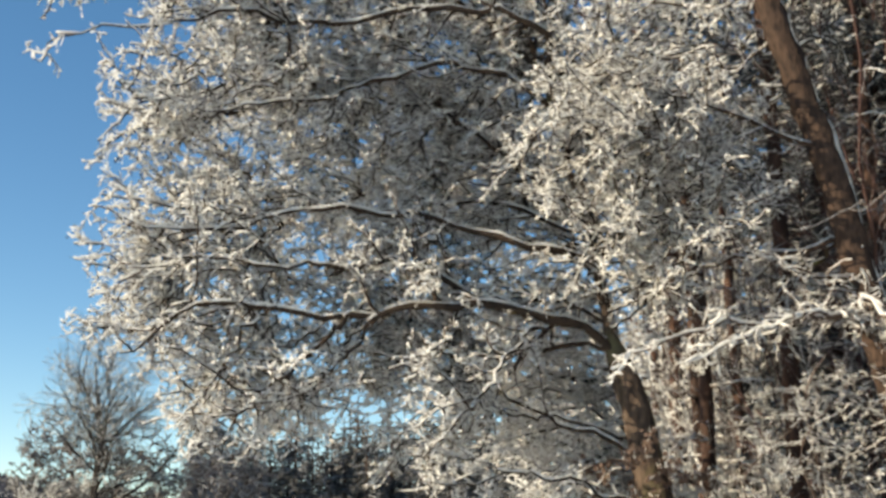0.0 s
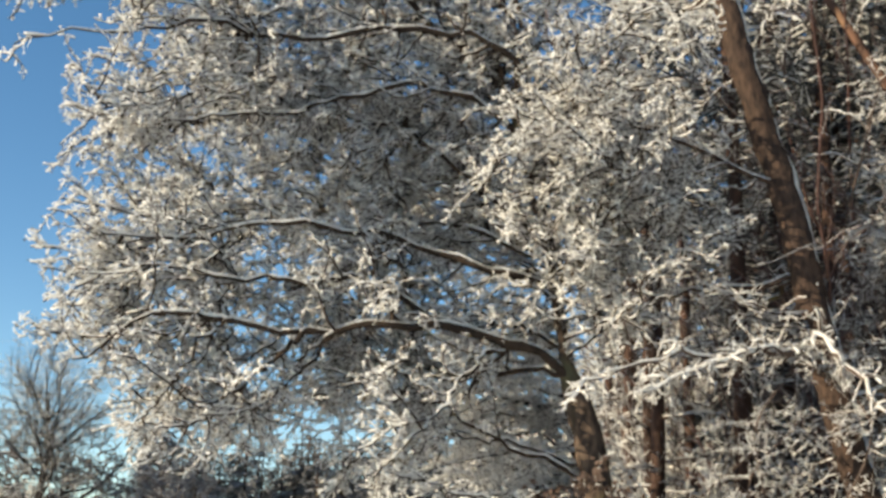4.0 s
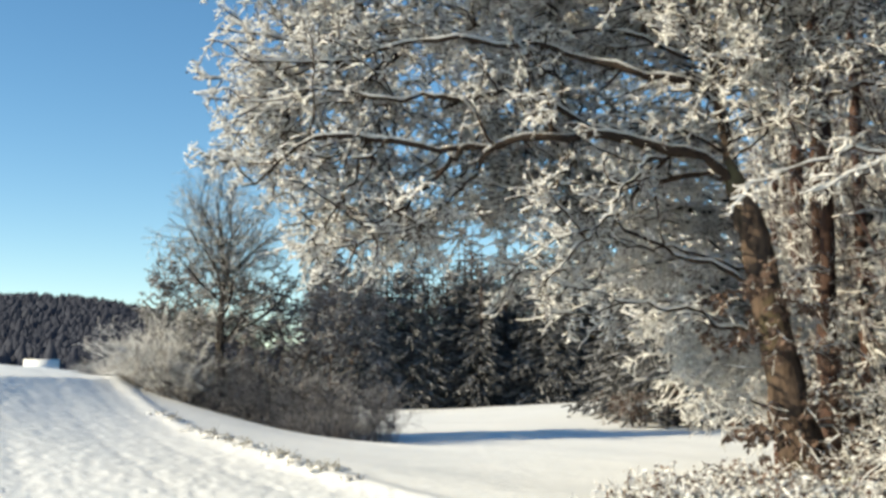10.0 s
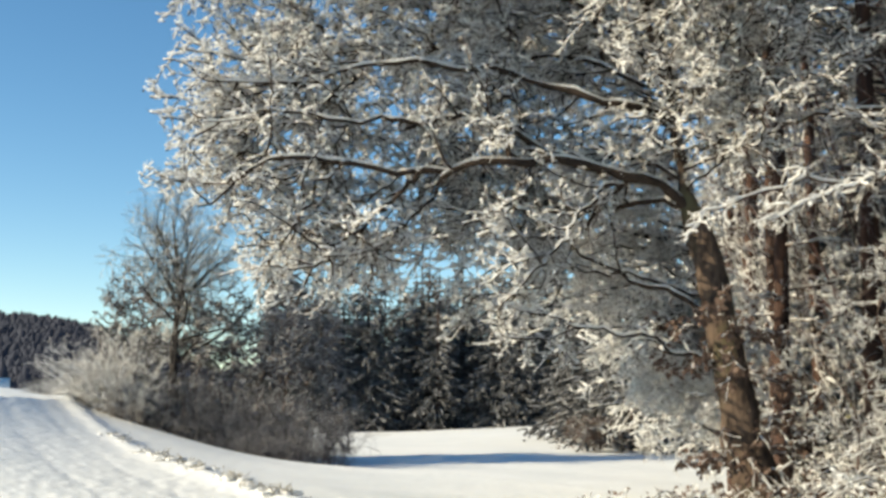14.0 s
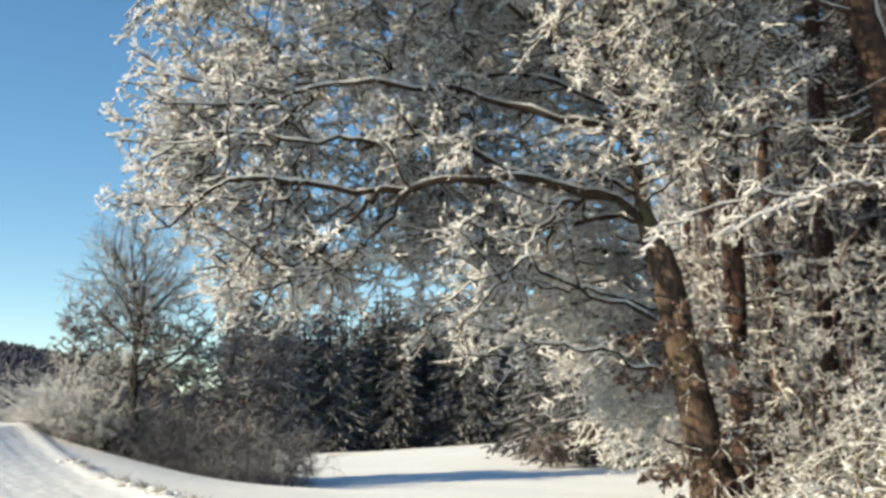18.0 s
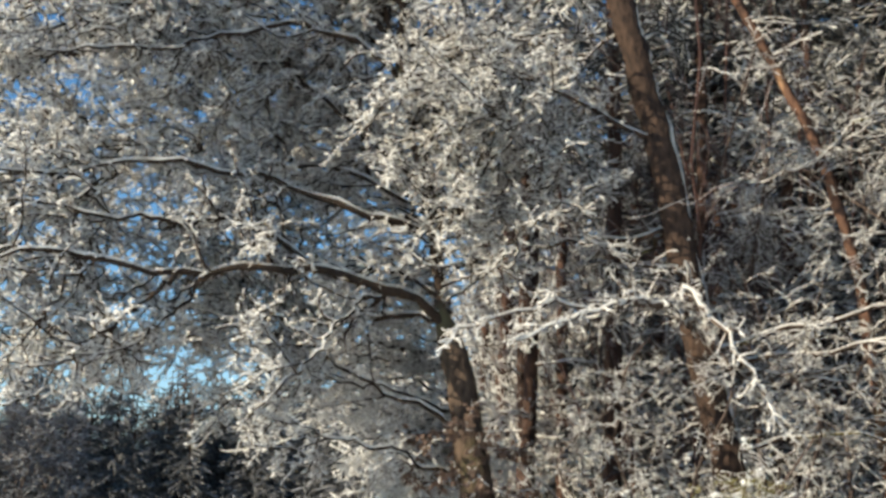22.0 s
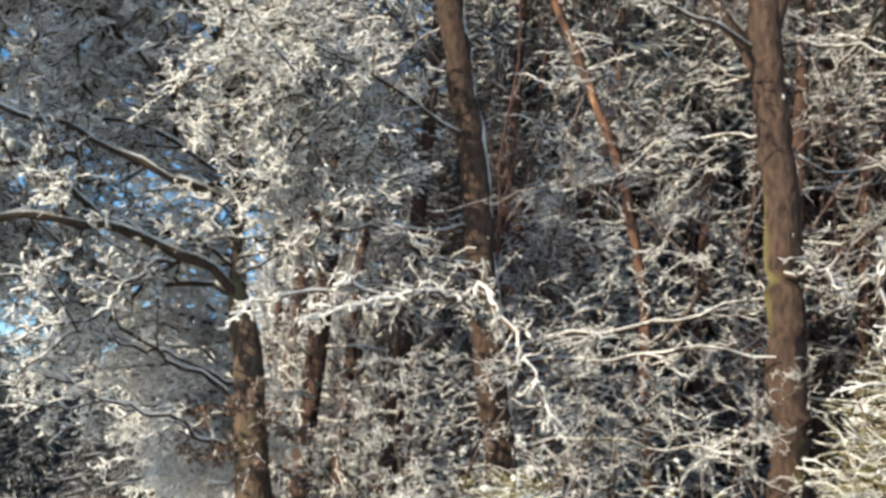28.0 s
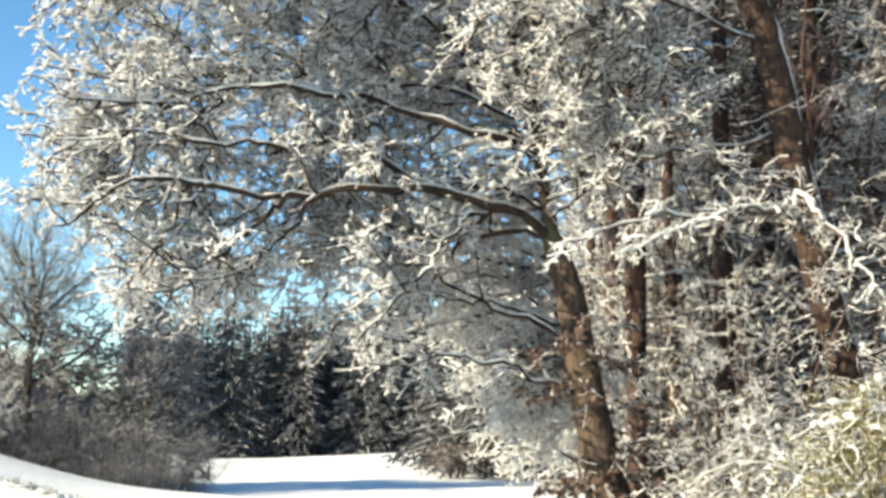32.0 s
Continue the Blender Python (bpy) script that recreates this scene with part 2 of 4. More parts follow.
def leaves(rng, at, size, droop=0.6):
    """Small curled leaves at the given places, each two bent faces."""
    K = len(at)
    d = rng.normal(size=(K, 3))
    d[:, 2] = -np.abs(d[:, 2]) * droop
    d /= np.linalg.norm(d, axis=1, keepdims=True)
    s = np.cross(d, rng.normal(size=(K, 3)))
    s /= np.linalg.norm(s, axis=1, keepdims=True) + 1e-9
    nrm = np.cross(d, s)
    z = rng.uniform(*size, K)[:, None]
    a, b = at, at + d * z
    mid = (a + b) / 2 + nrm * z * 0.18
    V = np.stack([a, mid + s * z * 0.32, b, mid - s * z * 0.32, (a + b) / 2 - nrm * z * 0.1], 1)
    base = np.arange(K)[:, None] * 5
    Q = np.concatenate([base + np.array([0, 1, 2, 4]), base + np.array([0, 4, 2, 3])])
    return V.reshape(-1, 3), Q


def lumps(rng, at, size, flat=0.7):
    """Rounded caps of snow, each a small closed uneven bun."""
    K = len(at)
    a = rng.uniform(0, 2 * np.pi, K)
    z = rng.uniform(*size, K)
    t = np.array([-1.0, -0.7, 0.0, 0.7, 1.0])
    D = np.stack([np.cos(a), np.sin(a), rng.normal(0, 0.15, K)], -1)
    P = at[:, None] + D[:, None] * (t[None, :, None] * z[:, None, None] * rng.uniform(0.9, 1.7, (K, 1, 1)))
    R = z[:, None] * np.array([0.03, 0.68, 1.0, 0.68, 0.03])[None] * rng.uniform(0.8, 1.2, (K, 5))
    return tubes(P, R, 6, flat)


# ---- ground ----


def smooth01(a, b, x):
    t = np.clip((x - a) / (b - a), 0, 1)
    return t * t * (3 - 2 * t)


def ground_z(x, y):
    """Height of the snow: a track rising to the far meadow, a verge, a nearly level field with a step, a far hill."""
    x, y = np.asarray(x, float), np.asarray(y, float)
    r = np.hypot(x, y)
    u = (x + 4.04) + 0.42 * (y - 24.9)            # metres to the right of the verge
    left = np.clip(-x, 0, 400)
    z = (0.0005 * np.minimum(left, 15.5) ** 3 + 0.09 * np.clip(left - 15.5, 0, 10)) * smooth01(2, 14, y) * (1 - 0.3 * smooth01(58, 105, r))
    z += 0.10 * np.exp(-(u / 0.45) ** 2) * smooth01(120, 60, r)
    z += smooth01(0.3, 7, u) * (-0.25 + 0.006 * np.clip(x, -5, 30)) * smooth01(12, 25, y) * smooth01(14, 6, left)
    for k in (-1.7, -3.3, -5.6, -7.0):
        z -= 0.014 * np.exp(-((u - k) / 0.22) ** 2) * smooth01(140, 70, r)
    # beyond a low crest the ground drops away to the field, which rises again towards its far right
    e = x + 3.3
    c = 0.78 * e + 0.62 * (y - 40.0) + np.where(e < 0, 0.012, 0.022) * np.clip(e, -14, 9) ** 2
    z -= 0.40 * smooth01(-0.2, 1.6, c) * smooth01(18, 26, y) * smooth01(-24, -15, x) * smooth01(40, 20, x)
    azf = np.degrees(np.arctan2(x, np.maximum(y, 0.1)))
    z += smooth01(44, 96, r) * (0.1 + 0.83 * smooth01(-7, 8, azf)) * smooth01(-14, -7, azf)
    z += 0.5 * smooth01(6, 18, x) * smooth01(40, 12, r)
    z += 0.04 * np.sin(x * 0.31 + 1) * np.sin(y * 0.23) + 0.015 * np.sin(x * 1.1 + y * 0.7)
    az = np.degrees(np.arctan2(x, y))
    z += 30 * smooth01(220, 520, r) * smooth01(-5, -19, az) * smooth01(-120, -60, az)
    return z


def build_ground():
    az = np.concatenate([np.arange(-24, 12, 0.22), np.arange(12, 60, 0.7), np.arange(60, 336, 4.0)])
    rr = np.concatenate([[0.002], np.arange(1.5, 15, 0.5), np.arange(15, 58, 0.28), 58 * 1.028 ** np.arange(145)])
    A, Rr = np.meshgrid(np.radians(az), rr)
    x, y = Rr * np.sin(A), Rr * np.cos(A)
    x[0] -= 0.7
    y[0] -= 0.7
    rng = np.random.default_rng(3)
    u = (x + 4.04) + 0.42 * (y - 24.9)
    trodden = smooth01(0.4, -0.6, u) * smooth01(75, 40, Rr) * smooth01(10, 15, Rr) * (np.abs(A) < 0.5)
    V = np.stack([x, y, ground_z(x, y) + trodden * np.clip(rng.normal(-0.003, 0.010, x.shape), -0.035, 0.02)], -1).reshape(-1, 3)
    n, c = len(az), np.arange(len(az))
    base = np.arange(len(rr) - 1)[:, None] * n
    Q = np.stack([base + c, base + n + c, base + n + (c + 1) % n, base + (c + 1) % n], -1).reshape(-1, 4)
    g = mesh_object("ground", V, Q[:, ::-1], SNOW_GROUND)
    return tagged(g, "sunlit snow-covered meadow and track with faint wheel ruts", "ground", kind="structure")


build_ground()


def gz(x, y):
    return float(ground_z(x, y))


# ---- the oak over the track ----


def trunk_tube(rng, points, r0, r1, n=22, sides=14, rough=0.08, flare=0.0, power=1.0):
    """A tapered, uneven trunk with a root flare."""
    p = resample(points, n, rng, r0 * 0.06)
    t = np.linspace(0, 1, n)
    r = r0 + (r1 - r0) * t ** power + flare * np.exp(-t * n / 1.6)
    v, q = tubes(p[None], r[None], sides)
    v = v.reshape(n, sides, 3)
    bulge = 1 + rough * rng.normal(size=(1, sides, 1)) * 0.6 + rough * rng.normal(size=(n, sides, 1)) * 0.5
    v = p[:, None] + (v - p[:, None]) * bulge
    return (v.reshape(-1, 3), q), p, r


OAK_LIMBS = []


def limb(thick, tip, *points):
    """Note a main limb of the oak: its thickness at the trunk and at the tip, and where it runs."""
    OAK_LIMBS.append((thick, tip, list(points)))


limb(0.13, 0.02, (3.71, 17.1, 4.51), (3.08, 16.92, 4.99), (2.36, 16.73, 4.94), (1.54, 16.53, 5), (0.74, 16.38, 5.02), (0.27, 16.3, 4.84), (-0.35, 16.2, 4.83), (-1.27, 15.95, 4.91), (-2.01, 15.77, 4.91), (-2.65, 15.58, 4.57), (-3.07, 15.5, 4.18))
limb(0.065, 0.015, (-0.16, 16.2, 4.84), (-0.5, 16.09, 4.46), (-0.87, 15.98, 4.09), (-1.31, 15.85, 3.68), (-1.59, 15.82, 3.35), (-1.74, 15.7, 2.84))
limb(0.055, 0.015, (0.23, 16.3, 4.84), (-0.04, 16.3, 4.46), (-0.38, 16.3, 4.1), (-0.73, 16.28, 3.79), (-1.11, 16.26, 3.39))
limb(0.045, 0.012, (-1.11, 15.96, 4.9), (-1.49, 15.93, 4.65), (-1.73, 15.81, 4.24), (-1.84, 15.79, 3.86), (-2.32, 15.63, 3.31))
limb(0.085, 0.015, (2.45, 16.82, 4.94), (1.78, 16.91, 5.28), (1.33, 16.85, 5.5), (0.76, 16.78, 5.66), (0.23, 16.7, 5.8), (-0.21, 16.6, 5.55), (-0.68, 16.49, 5.66), (-1.23, 16.35, 5.48), (-1.61, 16.22, 5.61), (-2.36, 16.03, 5.53), (-3.09, 15.8, 5.39))
limb(0.07, 0.015, (3.71, 17.1, 4.55), (2.88, 17.46, 4.67), (2.25, 17.76, 4.51), (1.72, 18.02, 4.67), (1, 18.27, 4.86), (0.14, 18.5, 4.27))
limb(0.055, 0.015, (2.97, 17.04, 4.99), (2.38, 16.33, 4.69), (1.76, 15.7, 3.92), (1.39, 15.34, 3.46), (1.04, 15.06, 3.03))
limb(0.065, 0.015, (4.14, 17, 2.79), (3.36, 17.28, 3.28), (2.69, 17.39, 3.63), (1.88, 17.5, 4.1), (1.21, 17.46, 4.25), (0.54, 17.39, 4.32), (-0.04, 17.3, 4.6))
limb(0.055, 0.012, (4.24, 16.98, 2.16), (3.58, 16.82, 2.46), (2.97, 16.74, 2.65), (2.5, 16.71, 2.71), (1.94, 16.69, 2.79), (1.4, 16.74, 3.07))
limb(0.095, 0.015, (3.53, 17.24, 5.88), (2.75, 17.08, 6.04), (2.08, 16.97, 6.18), (1.54, 16.93, 6.33), (0.92, 16.87, 6.56), (0.27, 16.8, 6.56), (-0.54, 16.69, 6.49), (-1.1, 16.56, 6.24), (-1.8, 16.4, 6.03), (-2.71, 16.17, 6.04), (-3.22, 15.98, 6.14))
limb(0.1, 0.015, (2.86, 17.57, 8.96), (3, 17.2, 9.6), (2, 17.04, 9.89), (0.76, 16.94, 9.86), (-0.19, 16.76, 9.37), (-1.19, 16.51, 9.32), (-2.78, 16.12, 9.28), (-4.21, 15.59, 8.65))
limb(0.08, 0.015, (3.2, 17.5, 7.5), (2.8, 17.14, 8.4), (1.81, 17.06, 9.04), (1.02, 16.93, 8.83), (0.33, 16.86, 8.64), (-0.67, 16.64, 8.13), (-1.78, 16.36, 7.83), (-3.1, 16.06, 7.86))
limb(0.075, 0.015, (3.47, 17.36, 6.51), (2.52, 17.72, 7.49), (1.51, 18.04, 8.31), (0.1, 18.3, 8.96), (-1.34, 18.35, 9.15), (-2.75, 18.19, 8.7))
limb(0.09, 0.015, (2.86, 17.57, 8.96), (1.82, 17.51, 10.1), (0.51, 17.39, 11.13), (-1.22, 17.16, 11.71), (-2.88, 16.76, 11.46), (-4.38, 16.22, 10.44))
limb(0.06, 0.012, (3.5, 17.3, 6.2), (2.6, 17.9, 6.9), (1.4, 18.4, 7.2), (0, 18.7, 7.3), (-1.4, 18.6, 7.2), (-2.7, 18.3, 6.9))
limb(0.055, 0.012, (3.5, 17.3, 5.6), (4, 16.5, 6.5), (4.3, 15.7, 7.1), (4.4, 15, 7.2))
limb(0.055, 0.012, (3.7, 17.1, 4.9), (2.9, 17.8, 5.4), (1.6, 18.4, 5.6), (0.2, 18.7, 5.9), (-1.2, 18.6, 5.8), (-2.3, 18.3, 5.3))
limb(0.045, 0.012, (4.15, 17, 3.1), (3.2, 17.6, 3.6), (2.2, 18.1, 3.7), (1.2, 18.3, 3.5), (0.4, 18.3, 3.1))


def build_oak():
    rng = np.random.default_rng(11)
    tree = thing("oak_tree", "old leaning oak with wide arching limbs under snow-coated twigs", "tree")
    tv, tp, tr = trunk_tube(rng, [(4.80, 16.85, -0.1), (4.64, 16.87, 0.25), (4.41, 16.94, 1.14), (4.26, 16.97, 2.0), (4.15, 17.0, 2.96), (3.95, 17.05, 3.85), (3.68, 17.11, 4.6),
                                  (3.55, 17.24, 5.46), (3.47, 17.36, 6.42), (3.17, 17.51, 7.6), (2.86, 17.57, 8.96), (2.36, 17.64, 10.5), (1.84, 17.7, 12.0)],
                            0.31, 0.05, 36, 16, 0.07, 0.16, 0.75)
    # past the first fork the leader is much thinner
    slim = np.interp(tp[:, 2], [4.3, 4.9, 12], [1.0, 0.3, 0.5])[:, None, None]
    tv = ((tp[:, None] + (tv[0].reshape(36, 16, 3) - tp[:, None]) * slim).reshape(-1, 3), tv[1])
    mesh_object("trunk", *tv, OAK_BARK, tree, "rough brown bark with mossy patches")
    limbs, radii = [], []
    more = []
    joints = np.array([q for limb in OAK_LIMBS for q in limb[2][1:-1]])

    def joint(end, least=1.0):
        """The place on the older limbs from which a bough to `end` would spring."""
        d = np.linalg.norm(joints - end, axis=1) + 2.0 * (joints[:, 0] < end[0] + 0.2) + 3.0 * (np.linalg.norm(joints - end, axis=1) < least)
        return joints[int(np.argmin(d))]

    # further limbs that fill the crown: most reach out over the track, some towards the wood
    for k in range(92):
        i = int(rng.integers(16, 34))
        far = k < 88
        z = rng.uniform(5.0, 13.0) if k < 80 else rng.uniform(10.5, 17.0)
        end = np.array([rng.uniform(max(-4.5, -2.8 - 0.4 * max(0, z - 7.5)), 2.6), rng.uniform(17.2, 19.7), z])
        if not far:
            end = np.array([rng.uniform(3.2, 6.2), rng.uniform(15.6, 19.4), rng.uniform(10.5, 17)])
        a = joint(end) if far else tp[max(i, 22)]
        mid = (a + end) / 2 + np.array([0, 0, rng.uniform(0.1, 0.6)])
        more.append((rng.uniform(0.035, 0.05), 0.01, [tuple(a), tuple((a + mid) / 2 + rng.normal(0, 0.2, 3)), tuple(mid), tuple((mid + end) / 2 + rng.normal(0, 0.25, 3)), tuple(end)]))
    # boughs on the side towards the wood
    for k in range(20):
        a = tp[int(rng.integers(14, 24))]
        end = np.array([rng.uniform(3.4, 6.2), rng.uniform(14.9, 17.2), a[2] + rng.uniform(0.0, 2.4)])
        mid = (a + end) / 2 + rng.normal(0, 0.25, 3)
        more.append((0.036, 0.008, [tuple(a), tuple(mid), tuple(end)]))
    # boughs that thicken the high outer crown, and a few towards the wood
    for k in range(28):
        src = OAK_LIMBS[(10, 13, 11, 12)[k % 4]][2]
        if k < 27:
            a = np.array(src[int(rng.integers(len(src) // 2, len(src)))])
            end = a + np.array([rng.uniform(-1.6, 0.6), rng.uniform(-0.6, 1.8), rng.uniform(-1.5, 1.8)])
            end[0] = max(end[0], -4.7)
        else:
            a = tp[int(rng.integers(17, 30))]
            end = np.array([rng.uniform(4.2, 7.6), rng.uniform(12.6, 14.8), rng.uniform(7.5, 14.5)])
        mid = (a + end) / 2 + np.array([0, 0, rng.uniform(0.1, 0.5)])
        more.append((0.034, 0.008, [tuple(a), tuple(mid + rng.normal(0, 0.12, 3)), tuple(end)]))
    # leafy side limbs that come forward and veil the upper trunk
    for k in range(7):
        a = tp[int(rng.integers(15, 27))]
        end = np.array([rng.uniform(1.8, 5.4), rng.uniform(15.0, 16.6), a[2] + rng.uniform(-0.3, 1.6)])
        a = joint(end, 1.4) if k % 3 else a
        mid = (a + end) / 2 + np.array([0, 0, rng.uniform(0.1, 0.5)])
        more.append((0.030, 0.008, [tuple(a), tuple(mid + rng.normal(0, 0.12, 3)), tuple(end)]))
    # thin boughs at the outer edge of the middle crown
    for k in range(12):
        src = OAK_LIMBS[(0, 4, 9, 11)[k % 4]][2]
        a = np.array(src[int(rng.integers(len(src) - 4, len(src) - 1))])
        end = np.array([rng.uniform(-3.5, -2.9), rng.uniform(16.4, 17.6), a[2] + rng.uniform(-0.2, 1.0)])
        more.append((0.028, 0.007, [tuple(a), tuple((a + end) / 2 + rng.normal(0, 0.12, 3)), tuple(end)]))
    # hanging limbs at the outer, lower edge of the crown
    for k in range(13):
        src = OAK_LIMBS[(0, 4, 1, 9)[k % 4]][2]
        a = np.array(src[int(rng.integers(len(src) // 2, len(src) - 1))])
        end = a + np.array([rng.uniform(-1.9, -0.6), rng.uniform(0.2, 1.8), rng.uniform(-1.3, 0.1)])
        end[2] = max(end[2], 3.8)
        end[0] = max(end[0], -2.9 + 0.4 * max(0, 5 - end[2]))
        mid = (a + end) / 2 + np.array([0, 0, rng.uniform(0.1, 0.4)])
        more.append((0.032, 0.008, [tuple(a), tuple(mid + rng.normal(0, 0.1, 3)), tuple(end)]))
    # low boughs that close the crown over the field
    for k in range(18):
        end = np.array([rng.uniform(-2.0, 1.8), rng.uniform(17.0, 18.8), rng.uniform(3.2, 5.0)])
        end[2] = max(end[2], 3.7 - 0.2 * end[0])
        a = joint(end)
        mid = (a + end) / 2 + np.array([0, 0, rng.uniform(0.1, 0.4)])
        more.append((0.030, 0.008, [tuple(a), tuple(mid + rng.normal(0, 0.1, 3)), tuple(end)]))
    # the crown is narrow below and wide above
    more = [(r0, r1, [(max(q[0], -2.8 - 0.62 * min(3.2, max(0.0, q[2] - 7.2))), q[1], q[2]) for q in pts]) for r0, r1, pts in more]
    for k, (r0, r1, pts) in enumerate(OAK_LIMBS + more):
        main = k < len(OAK_LIMBS)
        p = resample(pts, 26, rng, 0.03)
        bend = rng.normal(0, 0.042, (26, 3)) * min(1.0, np.linalg.norm(p[-1] - p[0]) / 6.5)
        p[1:-1] += (0.5 * bend[:-2] + bend[1:-1] + 0.5 * bend[2:])[:]
        r = (r0 + (r1 - r0) * np.linspace(0, 1, 26) ** (1.2 if main else 0.8)) * (0.58 if main else 0.55) * rng.uniform(0.85, 1.18, 26)
        wood = mesh_object("limb", *tubes(p[None], r[None], 8), LIMB_BARK, tree)
        mesh_object("limb_snow", *snow_on(rng, p[None] + np.array([0, 0, 0.006]) + np.array([0, 0, 0.8]) * r[None, :, None], r[None] * 0.3, 0.017 if main else 0.012, 7, 0.42, 0.35, 0.6), SNOW, wood, "broken ridge of snow along the limb")
        limbs.append(p)
        radii.append(r)
    P1, R1 = np.array(limbs), np.array(radii)
    up = resample([(3.47, 17.36, 6.42), (3.17, 17.51, 7.6), (2.86, 17.57, 8.96), (2.36, 17.64, 10.5), (1.84, 17.7, 12.0)], 26, rng)
    P1b, R1b = np.concatenate([P1[len(OAK_LIMBS):], up[None]]), np.concatenate([R1[len(OAK_LIMBS):], np.linspace(0.08, 0.05, 26)[None]])
    # shoots of the great limbs grow up and to the far side, so that the dark limbs stand out below and before them
    Pa, Ra = grow(rng, P1[:len(OAK_LIMBS)], R1[:len(OAK_LIMBS)], 2.8, (0.6, 1.8), (25, 70), 9, 0.010, 0.12, 0.9, 0.015, 0.28, 0.5, (-0.05, 0.07, 0.0), 0.9)
    Pb, Rb = grow(rng, P1b, R1b, 2.6, (0.6, 1.8), (25, 70), 9, 0.010, 0.12, 0.9, 0.0, 0.28, 0.62, (-0.05, 0.03, -0.01), 0.45)
    P2, R2 = np.concatenate([Pa, Pb]), np.concatenate([Ra, Rb])
    P3, R3 = grow(rng, P2, R2, 4.4, (0.3, 0.85), (28, 75), 8, 0.006, 0.08, 0.9, 0.0, 0.32, 0.65, (-0.05, 0.02, -0.04), 0.4)
    P4, R4 = grow(rng, np.concatenate([P3, P2[:, 1:]]), np.concatenate([R3, R2[:, 1:]]), 10.5, (0.07, 0.22), (30, 85), 4, 0.004, 0.05, 1.0, 0.0, 0.4, 0.7, (-0.03, 0, -0.06))
    for p, r in zip(P2, R2):
        mesh_object("bough", *tubes(p[None], r[None] * 1.15, 5), LIMB_BARK, tree)
    mesh_object("crown", *merged([tubes(P3, R3 * 1.1, 3), tubes(P4[::2], R4[::2] * 1.2, 3)]), TWIG, tree, "dark bare twigs")["kind"] = "stuff"
    mesh_object("crown_snow", *merged([snow_on(rng, P2, R2 * 0.9, 0.012, 4, 0.3, 0.6), snow_on(rng, P3, R3 * 0.9, 0.0135, 3, 0.3, 0.6, 0.6), snow_on(rng, P4, R4, 0.0165, 3, 0.2, 0.6, 0.55)]), SNOW, tree,
                "snow and rime along every twig")["kind"] = "stuff"
    tips = P4[rng.integers(0, len(P4), 12000), 3]
    mesh_object("leaves", *leaves(rng, tips + rng.normal(0, 0.015, tips.shape), (0.03, 0.06)), OAK_LEAF, tree, "withered olive-brown leaves")["kind"] = "stuff"


build_oak()


def ivy():
    """Snowy withered climber round the foot of the oak."""
    rng = np.random.default_rng(12)
    vine = thing("ivy", "withered reddish-brown ivy with snow round the oak trunk", "ivy")
    n = 44
    z0 = rng.uniform(0.5, 3.0, n)
    a = rng.uniform(0, 2 * np.pi, n)
    cx, cy = 4.75 - 0.26 * z0, np.full(n, 16.9)
    base = np.stack([cx + np.cos(a) * 0.3, cy + np.sin(a) * 0.3, z0], -1)
    P = np.empty((n, 7, 3))
    P[:, 0] = base
    D = np.stack([np.cos(a), np.sin(a), rng.uniform(-0.2, 0.6, n)], -1)
    for j in range(1, 7):
        D = D + rng.normal(0, 0.3, D.shape) + np.array([0, 0, -0.12])
        D /= np.linalg.norm(D, axis=1, keepdims=True)
        P[:, j] = P[:, j - 1] + D * 0.13
    R = np.tile(np.linspace(0.012, 0.005, 7), (n, 1))
    for p, r in zip(P, R):
        mesh_object("vine", *tubes(p[None], r[None], 5), TWIG, vine)
    P2, R2 = grow(rng, P, R, 9.0, (0.1, 0.35), (30, 80), 4, 0.004, 0.1, 1.0, -0.1, 0.2, 0.7)
    mesh_object("vine_snow", *merged([snow_on(rng, P, R, 0.012, 5, 0.6), snow_on(rng, P2[::2], R2[::2], 0.015, 4, 0.6)]), SNOW, vine)["kind"] = "stuff"
    at = P2[rng.integers(0, len(P2), 1700), rng.integers(0, 4, 1700)]
    mesh_object("leaves", *leaves(rng, at + rng.normal(0, 0.03, at.shape), (0.06, 0.14), 1.2), DEAD_LEAF, vine)["kind"] = "stuff"


ivy()

# ---- trees of the wood's edge ----


